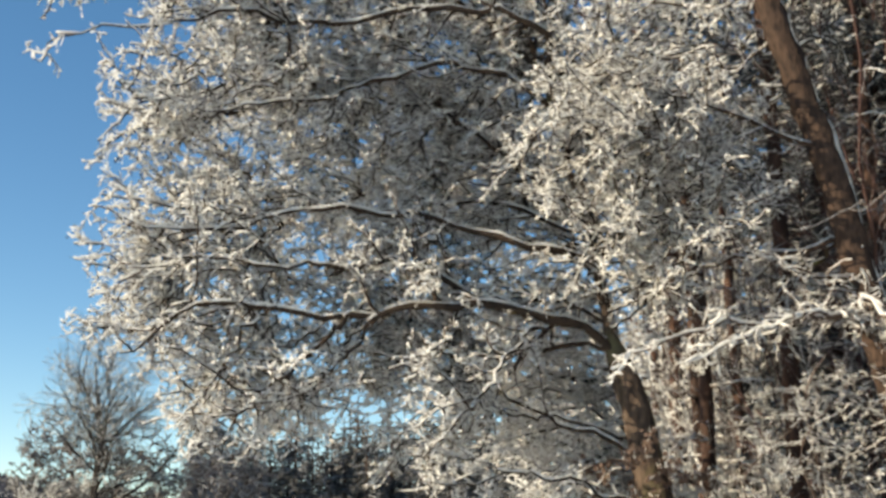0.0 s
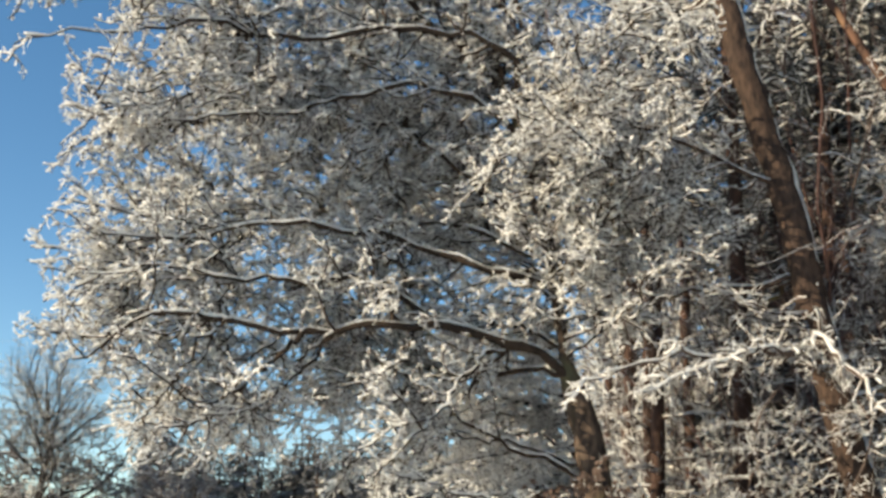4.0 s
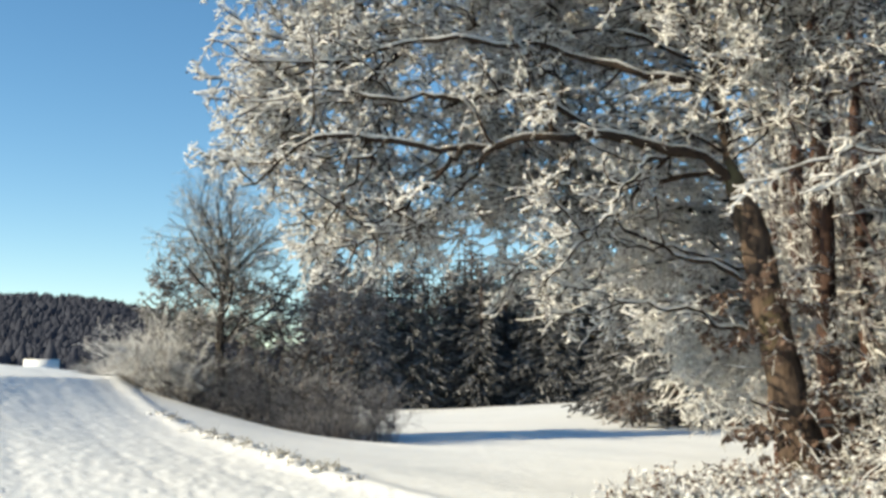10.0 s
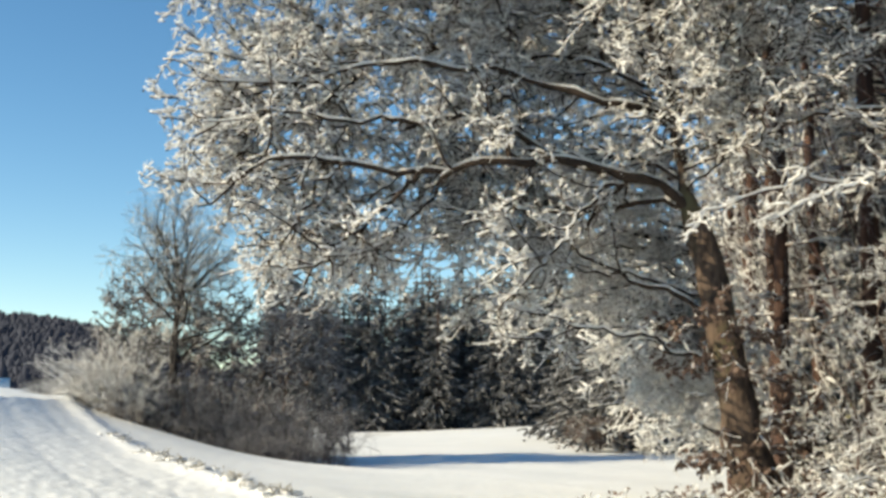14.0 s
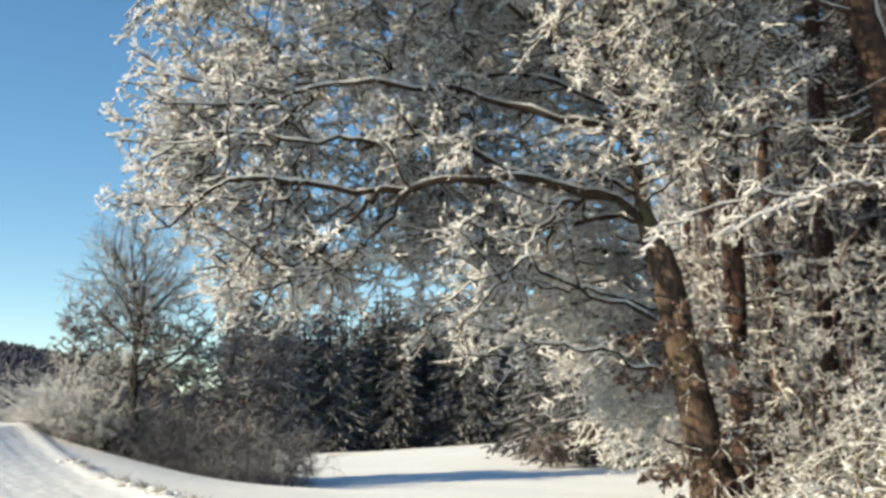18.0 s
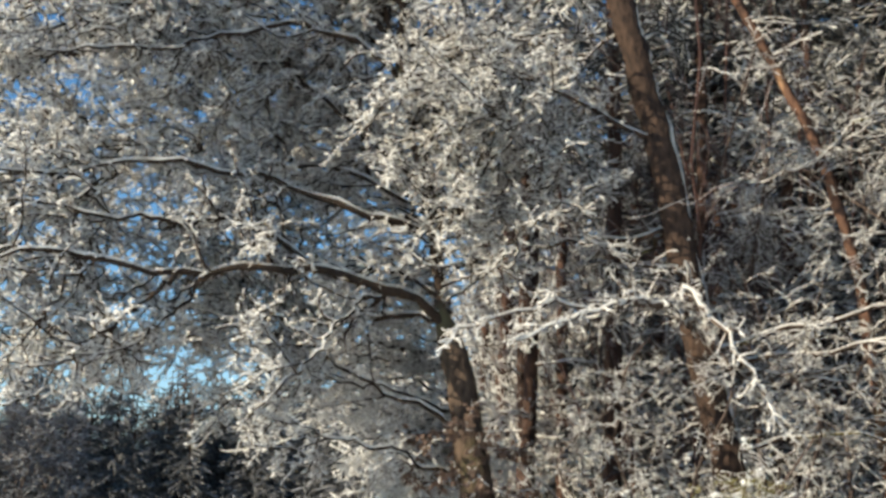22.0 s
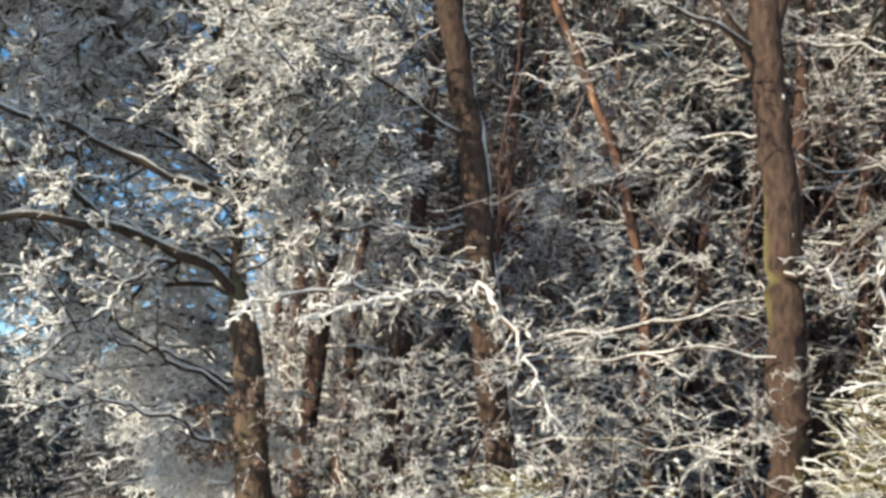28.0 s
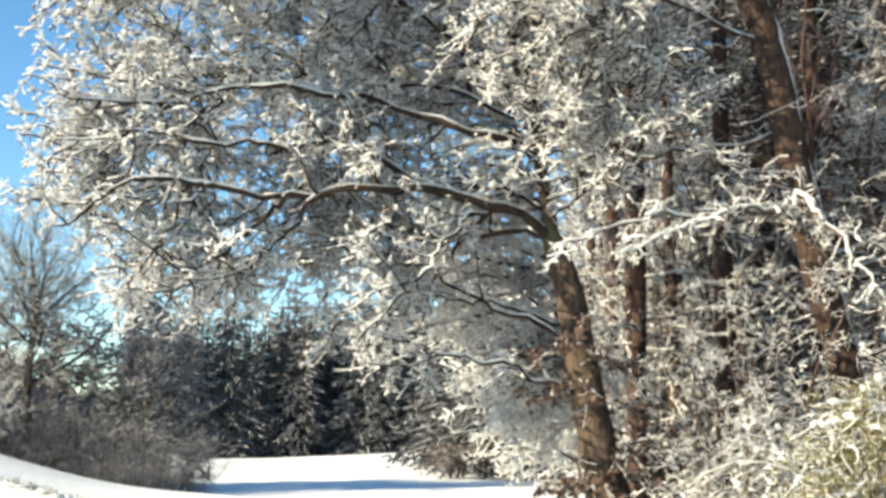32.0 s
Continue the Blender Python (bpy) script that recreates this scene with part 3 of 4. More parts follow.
def edge_tree(seed, points, r0, r1, label, limbs=18, reach=(1.6, 3.6), low=2.5, snow=0.009, stems=(), rime=False, power=1.0):
    """A tall trunk at the edge of the wood with long thin level branches full of twigs."""
    rng = np.random.default_rng(seed)
    tree = thing("forest_tree", label, "tree", "trees at the edge of the wood")
    tv, tp, tr = trunk_tube(rng, points, r0, r1, 72, 26, 0.06, 0.1, power)
    bole = mesh_object("trunk", *tv, EDGE_BARK, tree, "brown bark with moss and old scars")
    side = tp[8:54] + np.array([0.72, -0.62, 0]) * tr[8:54, None]
    if rime:
        width = np.interp(np.linspace(0, 1, 46), np.linspace(0, 1, 16), rng.uniform(0.004, 0.036, 16))
        mesh_object("trunk_rime", *tubes(side[None] + rng.normal(0, 0.006, (1, 46, 3)), width[None], 6), SNOW, bole, "streak of rime down the trunk")
    on = rng.integers(5, 62, 12)
    a = rng.uniform(-2.6, 0.6, 12)
    clot = tp[on] + np.stack([np.cos(a), np.sin(a), np.zeros(12)], -1) * tr[on, None] * 0.98
    for c in clot:
        mesh_object("bark_snow", *lumps(rng, c[None], (0.010, 0.028), 1.6), SNOW, bole)
    for q0, q1, pts in stems:
        sv, sp, sr = trunk_tube(rng, pts, q0, q1, 14, 10, 0.06)
        fork = mesh_object("stem", *sv, EDGE_BARK, tree)
        mesh_object("stem_snow", *snow_on(rng, sp[None], sr[None] * 0.6, 0.02, 7, 0.25), SNOW, fork)
    tp = tp[tp[:, 2] > low - 0.6]
    zs = rng.uniform(low, tp[-1, 2] - 0.2, limbs)
    P1, R1 = [], []
    for z in zs:
        i = int(np.argmin(abs(tp[:, 2] - z)))
        a, L = rng.uniform(0, 2 * np.pi), rng.uniform(*reach)
        if z > 6.5:
            a = rng.uniform(-0.4, np.pi + 0.4)
        d = np.array([np.cos(a), np.sin(a), rng.uniform(-0.1, 0.45)])
        p = tp[i] + d[None] * np.linspace(0, L, 14)[:, None]
        p[:, 2] += -0.10 * np.linspace(0, 1, 14) ** 2 * L
        p[1:] += np.cumsum(rng.normal(0, 0.06, (13, 3)), axis=0)
        r = np.linspace(rng.uniform(0.022, 0.05), 0.008, 14)
        wood = mesh_object("limb", *tubes(p[None], r[None], 6), EDGE_BARK, tree)
        mesh_object("limb_snow", *snow_on(rng, p[None], r[None], 0.013, 6, 0.3), SNOW, wood)
        P1.append(p)
        R1.append(r)
    P1, R1 = np.array(P1), np.array(R1)
    P2, R2 = grow(rng, P1, R1, 3.2, (0.5, 1.4), (25, 80), 9, 0.006, 0.1, 0.7, -0.02, 0.36, 0.6)
    P3, R3 = grow(rng, P2, R2, 4.2, (0.2, 0.65), (25, 80), 6, 0.004, 0.1, 0.9, -0.02, 0.42, 0.6)
    P4, R4 = grow(rng, P3, R3, 10.0, (0.05, 0.2), (25, 85), 3, 0.003, 0.1, 1.0, 0.0, 0.2, 0.7)
    mesh_object("crown", *merged([tubes(P2, R2, 4), tubes(P3, R3, 3), tubes(P4, R4, 3)]), TWIG, tree)["kind"] = "stuff"
    mesh_object("crown_snow", *merged([snow_on(rng, P2, R2, 0.010, 4, 0.35), snow_on(rng, P3, R3, snow * 1.1, 3, 0.4), snow_on(rng, P4, R4, snow * 1.2, 3, 0.4)]), SNOW, tree)["kind"] = "stuff"
    return tree


edge_tree(21, [(7.95, 15.6, 0.3), (7.66, 15.7, 2.07), (7.42, 15.81, 3.24), (7.14, 15.93, 4.7), (6.96, 16.01, 5.97), (6.77, 16.09, 7.11), (6.45, 16.21, 8.45), (6.18, 16.31, 9.65), (5.78, 16.45, 11.67), (5.28, 16.61, 14.2), (4.9, 16.7, 18.0)],
          0.235, 0.08, "leaning brown trunk with snow down one side and twiggy branches", 17, (1.6, 4.2), rime=True, power=2.6)
edge_tree(22, [(10.75, 13.2, 0.4), (10.66, 13.27, 2.23), (10.6, 13.32, 3.91), (10.52, 13.39, 5.36), (10.46, 13.43, 6.53), (10.28, 13.57, 8.02), (10.17, 13.65, 9.38), (9.99, 13.77, 10.91), (9.78, 13.92, 13.32), (9.6, 14.1, 18.5)],
          0.26, 0.09, "upright forked trunk with sunlit mossy bark and snowy twigs", 17, (1.6, 4.0), snow=0.006, power=2.6, stems=[(0.14, 0.07, [(10.17, 13.64, 8.9), (10.39, 13.48, 9.95), (10.51, 13.39, 11.1), (10.66, 13.28, 12.78)]), (0.10, 0.05, [(10.22, 13.6, 8.2), (9.75, 13.9, 9.3), (9.2, 14.3, 10.2), (8.5, 15.0, 11.8)])])
edge_tree(23, [(13.5, 13.5, 0.4), (13.39, 13.56, 2.42), (13.31, 13.63, 4.6), (13.22, 13.71, 6.39), (13.16, 13.77, 7.88), (13.07, 13.86, 9.25), (12.86, 14.05, 11.3), (12.71, 14.18, 14.03), (12.5, 14.4, 19)],
          0.30, 0.09, "thick shaded trunk standing deeper in the wood", 18, (1.6, 4.0), snow=0.005, power=1.6)
edge_tree(24, [(17.05, 14.2, 0.4), (16.95, 14.31, 4.69), (16.93, 14.33, 7.76), (16.88, 14.39, 9.41), (16.77, 14.51, 12.35), (16.53, 14.79, 16.93)],
          0.24, 0.12, "slender shaded trunk among snowy undergrowth", 12, snow=0.005)


def bowed_branch(seed, r0, pts, label, roll=0.022):
    """A branch bent down by a thick load of snow."""
    rng = np.random.default_rng(seed)
    br = thing("bowed_branch", label, "branch", "bowed branches")
    p = resample(pts, 22, rng, 0.035)
    r = np.linspace(r0, 0.01, 22)
    stem = mesh_object("stem", *tubes(p[None], r[None], 6), TWIG, br)
    mesh_object("stem_snow", *snow_on(rng, p[None], r[None] * 0.8, roll, 8, 0.2, 0.35, 0.55), SNOW, stem)
    P2, R2 = grow(rng, p[None], r[None], 7.0, (0.2, 0.65), (25, 70), 7, 0.006, 0.1, 0.9, -0.11, 0.26, 0.6)
    P3, R3 = grow(rng, P2, R2, 8.0, (0.06, 0.25), (25, 80), 4, 0.004, 0.1, 1.0, -0.03, 0.32, 0.7)
    mesh_object("crown", *merged([tubes(P2, R2, 4), tubes(P3, R3, 3)]), TWIG, br)["kind"] = "stuff"
    mesh_object("crown_snow", *merged([snow_on(rng, P2, R2, 0.018, 5, 0.3), snow_on(rng, P3, R3, 0.014, 3, 0.35)]), SNOW, br)["kind"] = "stuff"


BOW = "branch arching out of the wood under a thick roll of snow"
bowed_branch(25, 0.06, [(7.2, 15.9, 4.7), (6.54, 15.1, 5.0), (6.66, 14.51, 4.6), (6.8, 14.0, 4.03), (7.03, 13.67, 3.37), (7.23, 13.35, 2.81)], BOW)
bowed_branch(26, 0.05, [(7.2, 15.9, 4.5), (6.56, 15.09, 4.75), (5.53, 14.95, 4.57), (4.13, 14.85, 4.42), (3.55, 14.69, 4.13), (3.1, 14.58, 3.73)], BOW)
bowed_branch(27, 0.045, [(7.2, 15.9, 4.4), (6.56, 15.09, 4.7), (5.95, 14.8, 4.69), (4.99, 14.71, 4.38), (4.11, 14.55, 3.94)], BOW)


def rimed_tree():
    """The finer, paler tree behind the oak, its boughs hanging over the field."""
    rng = np.random.default_rng(28)
    tree = thing("rimed_tree", "finely branched tree white with rime behind the oak", "tree")
    tv, tp, tr = trunk_tube(rng, [(5.65, 21.2, 0), (5.4, 21.3, 2.5), (4.7, 21.4, 5), (4.2, 21.5, 8.5), (3.6, 21.6, 13.0)], 0.17, 0.04, 30, 10, 0.06, 0.06)
    mesh_object("trunk", *tv, OAK_BARK, tree)
    P1 = []
    for k in range(116):
        low = k >= 86
        i = int(rng.integers(2, 9) if low else rng.integers(7, 19))
        if 34 <= k < 86:      # the upper crown, spreading wide behind the oak
            i = int(rng.integers(16, 29))
            end = np.array([rng.uniform(-3.0, 5.0), rng.uniform(19.9, 23.0), min(15.0, tp[i, 2] + rng.uniform(0.6, 3.2))])
            mid = (tp[i] + end) / 2 + np.array([0, 0, rng.uniform(-0.2, 0.5)])
            P1.append(resample([tp[i], mid, end], 16, rng, 0.05))
            continue
        end = np.array([rng.uniform(2.6, 4.6) if low else rng.uniform(-0.4, 4.2), rng.uniform(18.6, 21.5), 0])
        end[2] = rng.uniform(1.1, 3.2) if low else max(3.3 - 0.5 * end[0], tp[i, 2] + rng.uniform(-1.6, 0.9))
        mid = (tp[i] + end) / 2 + np.array([0, 0, rng.uniform(0.2, 0.7)])
        P1.append(resample([tp[i], mid, end], 16, rng, 0.03))
    P1 = np.array(P1)
    R1 = np.linspace(0.035, 0.008, 16)[None] * np.ones((116, 1))
    for p, r in zip(P1, R1):
        mesh_object("limb", *tubes(p[None], r[None], 6), LIMB_BARK, tree)
    P2, R2 = grow(rng, P1, R1, 3.2, (0.5, 1.5), (30, 70), 7, 0.006, 0.1, 0.8, -0.01, 0.16, 0.5)
    P3, R3 = grow(rng, P2, R2, 4.6, (0.2, 0.6), (30, 70), 5, 0.004, 0.1, 0.9, -0.01, 0.3, 0.6)
    P4, R4 = grow(rng, P3, R3, 6.5, (0.07, 0.22), (25, 85), 3, 0.003, 0.1, 1.0, 0.0, 0.3, 0.7)
    mesh_object("crown", *merged([tubes(P2, R2, 3), tubes(P3, R3, 3), tubes(P4[::3], R4[::3], 3)]), TWIG, tree, "fine grey twigs")["kind"] = "stuff"
    mesh_object("crown_snow", *merged([snow_on(rng, P1, R1, 0.016, 4), snow_on(rng, P2, R2, 0.014, 3), snow_on(rng, P3, R3, 0.014, 3), snow_on(rng, P4, R4, 0.023, 3)]), SNOW, tree)["kind"] = "stuff"


rimed_tree()


def sapling(seed, label, thick=1.0, group="young trees in the wood", dens=(3.2, 3.4, 5.5), snow=SNOW):
    """A young broadleaf tree: a thin stem and many level, twiggy, snow-lined branches."""
    rng = np.random.default_rng(seed)
    tree = thing("young_tree", label, "tree", group)
    h = rng.uniform(7.5, 9.5)
    tv, tp, tr = trunk_tube(rng, [(0, 0, 0), (rng.normal(0, 0.3), rng.normal(0, 0.3), h * 0.3), (rng.normal(0, 0.3), rng.normal(0, 0.3), h * 0.5), (rng.normal(0, 0.5), rng.normal(0, 0.5), h * 0.75), (rng.normal(0, 0.6), rng.normal(0, 0.6), h)], 0.05, 0.010, 18, 8, 0.1)
    mesh_object("trunk", *tv, TWIG, tree)
    P1, R1 = grow(rng, tp[None], tr[None], dens[0], (1.2, 2.8), (50, 95), 12, 0.006, 0.15, 0.4, -0.01, 0.3, 0.5)
    P2, R2 = grow(rng, P1, R1, dens[1], (0.3, 1.0), (25, 80), 8, 0.0045, 0.1, 0.7, -0.02, 0.38, 0.6)
    P3, R3 = grow(rng, P2, R2, dens[2], (0.08, 0.32), (25, 85), 4, 0.003, 0.1, 0.9, 0.0, 0.4, 0.7)
    R1, R2, R3 = R1 * thick, R2 * thick, R3 * thick
    mesh_object("crown", *merged([tubes(P1, R1, 4), tubes(P2, R2, 3), tubes(P3, R3, 3)]), TWIG, tree)["kind"] = "stuff"
    mesh_object("crown_snow", *merged([snow_on(rng, P1, R1, 0.010 * thick, 4, 0.4, 0.6), snow_on(rng, P2, R2, 0.009 * thick, 3, 0.4, 0.6), snow_on(rng, P3, R3, 0.010 * thick, 3, 0.35, 0.6)]), snow, tree)["kind"] = "stuff"
    return tree


def place(makers, spots, rng, lo=0.85, hi=1.15):
    """Set one of each maker and copies of them on the ground at the spots."""
    for i, (x, y) in enumerate(spots):
        m = pose(x, y, gz(x, y) - 0.05, 0, 0, rng.uniform(0, 360))
        s = rng.uniform(lo, hi)
        if i < len(makers):
            ob = makers[i]
            ob.matrix_basis = m @ Matrix.Scale(s, 4)
        else:
            src = makers[i % len(makers)]
            ob = copy_thing(src, m)
            ob.scale = (s, s, s)


young = [sapling(31, "thin young tree with level snow-lined branches"), sapling(32, "thin young tree with level snow-lined branches"),
         sapling(33, "thin young tree with level snow-lined branches")]
prng = np.random.default_rng(5)
place(young, [(8.6, 17.2), (9.3, 15.2), (12.3, 16.6), (14.6, 14.9), (10.4, 18.8), (13.8, 18.6), (17.4, 16.8), (8.3, 16.2), (10.8, 16.4), (9.0, 19.4)], prng)
for x, y, f in ((6.7, 14.8, 0.62), (9.7, 12.5, 0.5), (7.4, 13.9, 0.55), (5.2, 14.9, 0.44), (5.7, 14.6, 0.5), (5.9, 15.1, 0.62), (8.0, 14.4, 0.55)):
    ob = copy_thing(young[1], pose(x, y, gz(x, y) - 0.05, 0, 0, x * 77))
    ob.scale = (f, f, f)

# taller rimed trees behind, white between the pine trunks
for k, (x, y) in enumerate(((7.7, 28.2), (8.5, 30.4), (8.9, 31.8), (9.8, 32.8), (9.4, 33.9), (10.9, 33.8), (12.2, 34.6), (9.9, 35.6), (10.4, 37.2), (11.6, 38.0))):
    ob = copy_thing(young[k % 3], pose(x, y, gz(x, y) - 0.05, 0, 0, 61 * k))
    ob.scale = (1.45, 1.45, 1.45)
    tagged(ob, "taller tree white with rime behind the pine trunks", group="rimed trees behind the pines")

# ---- conifers ----


def pine(seed, label):
    """A tall pine: bare reddish trunk, dead side sticks, a high crown of drooping needle sprays with snow."""
    rng = np.random.default_rng(seed)
    tree = thing("pine_tree", label, "tree", "pines in the wood")
    tv, tp, tr = trunk_tube(rng, [(0, 0, 0), (rng.normal(0, 0.15), rng.normal(0, 0.15), 9), (rng.normal(0, 0.3), rng.normal(0, 0.3), 18)], 0.17, 0.05, 24, 10, 0.05)
    mesh_object("trunk", *tv, PINE_BARK, tree, "reddish brown pine bark")
    P1, R1 = grow(rng, tp[None], tr[None], 2.4, (0.7, 1.8), (65, 100), 6, 0.006, 0.2, 0.4, -0.02, 0.1, 0.2)
    P2, R2 = grow(rng, P1, R1, 3.0, (0.2, 0.7), (30, 65), 4, 0.004, 0.1, 0.7, -0.02, 0.18, 0.6)
    mesh_object("crown", *merged([tubes(P1, R1, 4), tubes(P2, R2, 3)]), TWIG, tree)["kind"] = "stuff"
    mesh_object("crown_snow", *merged([snow_on(rng, P1, R1, 0.015, 3), snow_on(rng, P2, R2, 0.011, 3)]), SNOW, tree)["kind"] = "stuff"
    C1, S1 = grow(rng, tp[None], tr[None] * 0.5, 3.6, (1.2, 2.6), (60, 95), 5, 0.01, 0.48, 0.4, -0.04, 0.08, 0.2)
    C2, S2 = grow(rng, C1, S1, 4.0, (0.4, 0.9), (30, 70), 3, 0.03, 0.15, 0.6, -0.10, 0.1, 0.8)
    C3, S3 = grow(rng, C2, S2, 6.5, (0.12, 0.3), (25, 75), 2, 0.01, 0.1, 0.9, -0.12, 0.1, 0.7)
    mesh_object("needle_cover", *merged([tubes(C1, S1 + 0.01, 3), tubes(C2, S2 * 0.5, 3), tubes(C3, S3 * 0.5 + 0.006, 3)]), NEEDLE, tree)["kind"] = "stuff"
    mesh_object("needle_snow", *snow_on(rng, C2, S2 * 0.5, 0.03, 3, 0.4), SNOW, tree)["kind"] = "stuff"
    return tree


pines = [pine(41, "tall pine with bare reddish trunk in the wood"), pine(42, "tall pine with bare reddish trunk in the wood"), pine(43, "tall pine with bare reddish trunk in the wood")]
LEAN = [(10.35, 15.7, -0.1), (10.02, 15.81, 2.82), (9.83, 15.93, 5.45), (9.42, 16.16, 7.39), (8.9, 16.45, 8.73), (8.41, 16.7, 9.9), (7.74, 17.01, 11.4)]
spots = [(8.35, 25.6), (8.3, 22.5), (7.2, 24.9), (11.2, 27.8), (11.4, 29.9), (6.7, 23.0), (9.6, 21.4), (13.4, 31.2), (10.2, 24.6)]
for k in range(88):
    a, d = math.radians(prng.uniform(14, 64)), prng.uniform(22, 46)
    x, y = d * math.sin(a), d * math.cos(a)
    if all((x - p) ** 2 + (y - q) ** 2 > 3.0 for p, q in spots):
        spots.append((x, y))
for k in range(22):
    a, d = math.radians(25 + 27 * (k + prng.uniform(-0.3, 0.3)) / 22), prng.uniform(23.5, 29)
    spots.append((d * math.sin(a), d * math.cos(a)))
place(pines, spots, prng, 0.95, 1.25)


def leaning_pine():
    rng = np.random.default_rng(44)
    tree = thing("leaning_pine", "slanting dead pine with flaking orange bark", "tree")
    tv, tp, tr = trunk_tube(rng, LEAN, 0.10, 0.065, 40, 12, 0.1)
    mesh_object("trunk", *tv, FLAKY_BARK, tree, "orange-brown bark in loose flakes")
    P1, R1 = grow(rng, tp[None], tr[None], 1.6, (0.6, 1.6), (50, 95), 8, 0.006, 0.25, 0.5, -0.02, 0.2, 0.2)
    for p, r in zip(P1, R1):
        mesh_object("limb", *tubes(p[None], r[None], 5), TWIG, tree)
    P2, R2 = grow(rng, P1, R1, 4.0, (0.2, 0.7), (30, 70), 5, 0.004, 0.1, 0.8, -0.02, 0.25, 0.6)
    mesh_object("crown", *tubes(P2, R2, 3), TWIG, tree)["kind"] = "stuff"
    mesh_object("crown_snow", *merged([snow_on(rng, P1, R1, 0.016, 4), snow_on(rng, P2, R2, 0.012, 3)]), SNOW, tree)["kind"] = "stuff"


leaning_pine()


def spruce(seed, label):
    """A conical spruce with drooping tiers of snow-dusted needle boughs."""
    rng = np.random.default_rng(seed)
    tree = thing("spruce_tree", label, "tree", "spruces behind the field")
    tv, tp, tr = trunk_tube(rng, [(0, 0, 0), (0.05, 0, 7), (0, 0.05, 14)], 0.2, 0.02, 20, 8)
    mesh_object("trunk", *tv, PINE_BARK, tree)
    K = 210
    z = 14 * (1 - rng.random(K) ** 0.62) * 0.96 + 0.5
    a = rng.uniform(0, 2 * np.pi, K)
    L = (14.6 - z) * 0.21 * rng.uniform(0.7, 1.15, K) + 0.25
    t = np.linspace(0, 1, 6)
    P1 = np.stack([np.cos(a)[:, None] * L[:, None] * t, np.sin(a)[:, None] * L[:, None] * t, z[:, None] + L[:, None] * (0.12 * t - 0.55 * t ** 2 + 0.12 * t ** 4)], -1)
    R1 = np.linspace(0.09, 0.03, 6)[None] * (0.6 + L[:, None] * 0.25)
    P2, R2 = grow(rng, P1, R1, 1.9, (0.4, 1.0), (30, 70), 3, 0.04, 0.15, 0.5, -0.2, 0.1, 0.9)
    mesh_object("needle_cover", *merged([tubes(P1[:, ::2], R1[:, ::2] * 0.8, 3), tubes(P2, R2 * 1.2, 3)]), NEEDLE, tree)["kind"] = "stuff"
    mesh_object("needle_snow", *merged([snow_on(rng, P1[:, ::2], R1[:, ::2] * 0.5, 0.05, 3, 0.4), snow_on(rng, P2[::3], R2[::3] * 0.8, 0.03, 3, 0.5)]), DIM_FROST, tree)["kind"] = "stuff"
    return tree


firs = [spruce(51, "dark spruce lightly dusted with snow"), spruce(52, "dark spruce lightly dusted with snow"), spruce(53, "dark spruce lightly dusted with snow")]
spots = []
for k in range(48):
    a = math.radians(-7.6 + 15.5 * (k % 24 + prng.uniform(0, 0.8)) / 24)
    d = 100 + 9 * (k // 24) + prng.uniform(0, 6)
    spots.append((d * math.sin(a), d * math.cos(a)))
for k in range(12):
    a, d = math.radians(7.5 + 8 * (k + prng.uniform(-0.4, 0.4)) / 12), prng.uniform(58, 80)
    spots.append((d * math.sin(a), d * math.cos(a)))
for k in range(12):
    a, d = math.radians(23 + 16 * (k + prng.uniform(-0.5, 0.5)) / 12), prng.uniform(29, 37)
    spots.append((d * math.sin(a), d * math.cos(a)))
for k in range(26):
    a, d = math.radians(27 + 36 * (k + prng.uniform(-0.5, 0.5)) / 26), prng.uniform(25, 31)
    spots.append((d * math.sin(a), d * math.cos(a)))
for k in range(46):
    a, d = math.radians(20 + 48 * (k + prng.uniform(-1, 1)) / 46), prng.uniform(27, 50)
    spots.append((d * math.sin(a), d * math.cos(a)))
place(firs, spots[:60], prng, 0.88, 1.12)
for ob in bpy.data.objects:
    if ob.name.startswith("spruce_tree") and not ob.parent:
        ob.scale = (ob.scale[0] * 1.25, ob.scale[1] * 1.25, ob.scale[2])
for x, y in spots[60:]:
    ob = copy_thing(firs[int(prng.integers(3))], pose(x, y, gz(x, y) - 0.05, 0, 0, prng.uniform(0, 360)))
    s = prng.uniform(0.95, 1.4)
    ob.scale = (s, s, s)

# ---- bare tree and shrubs on the bank ----


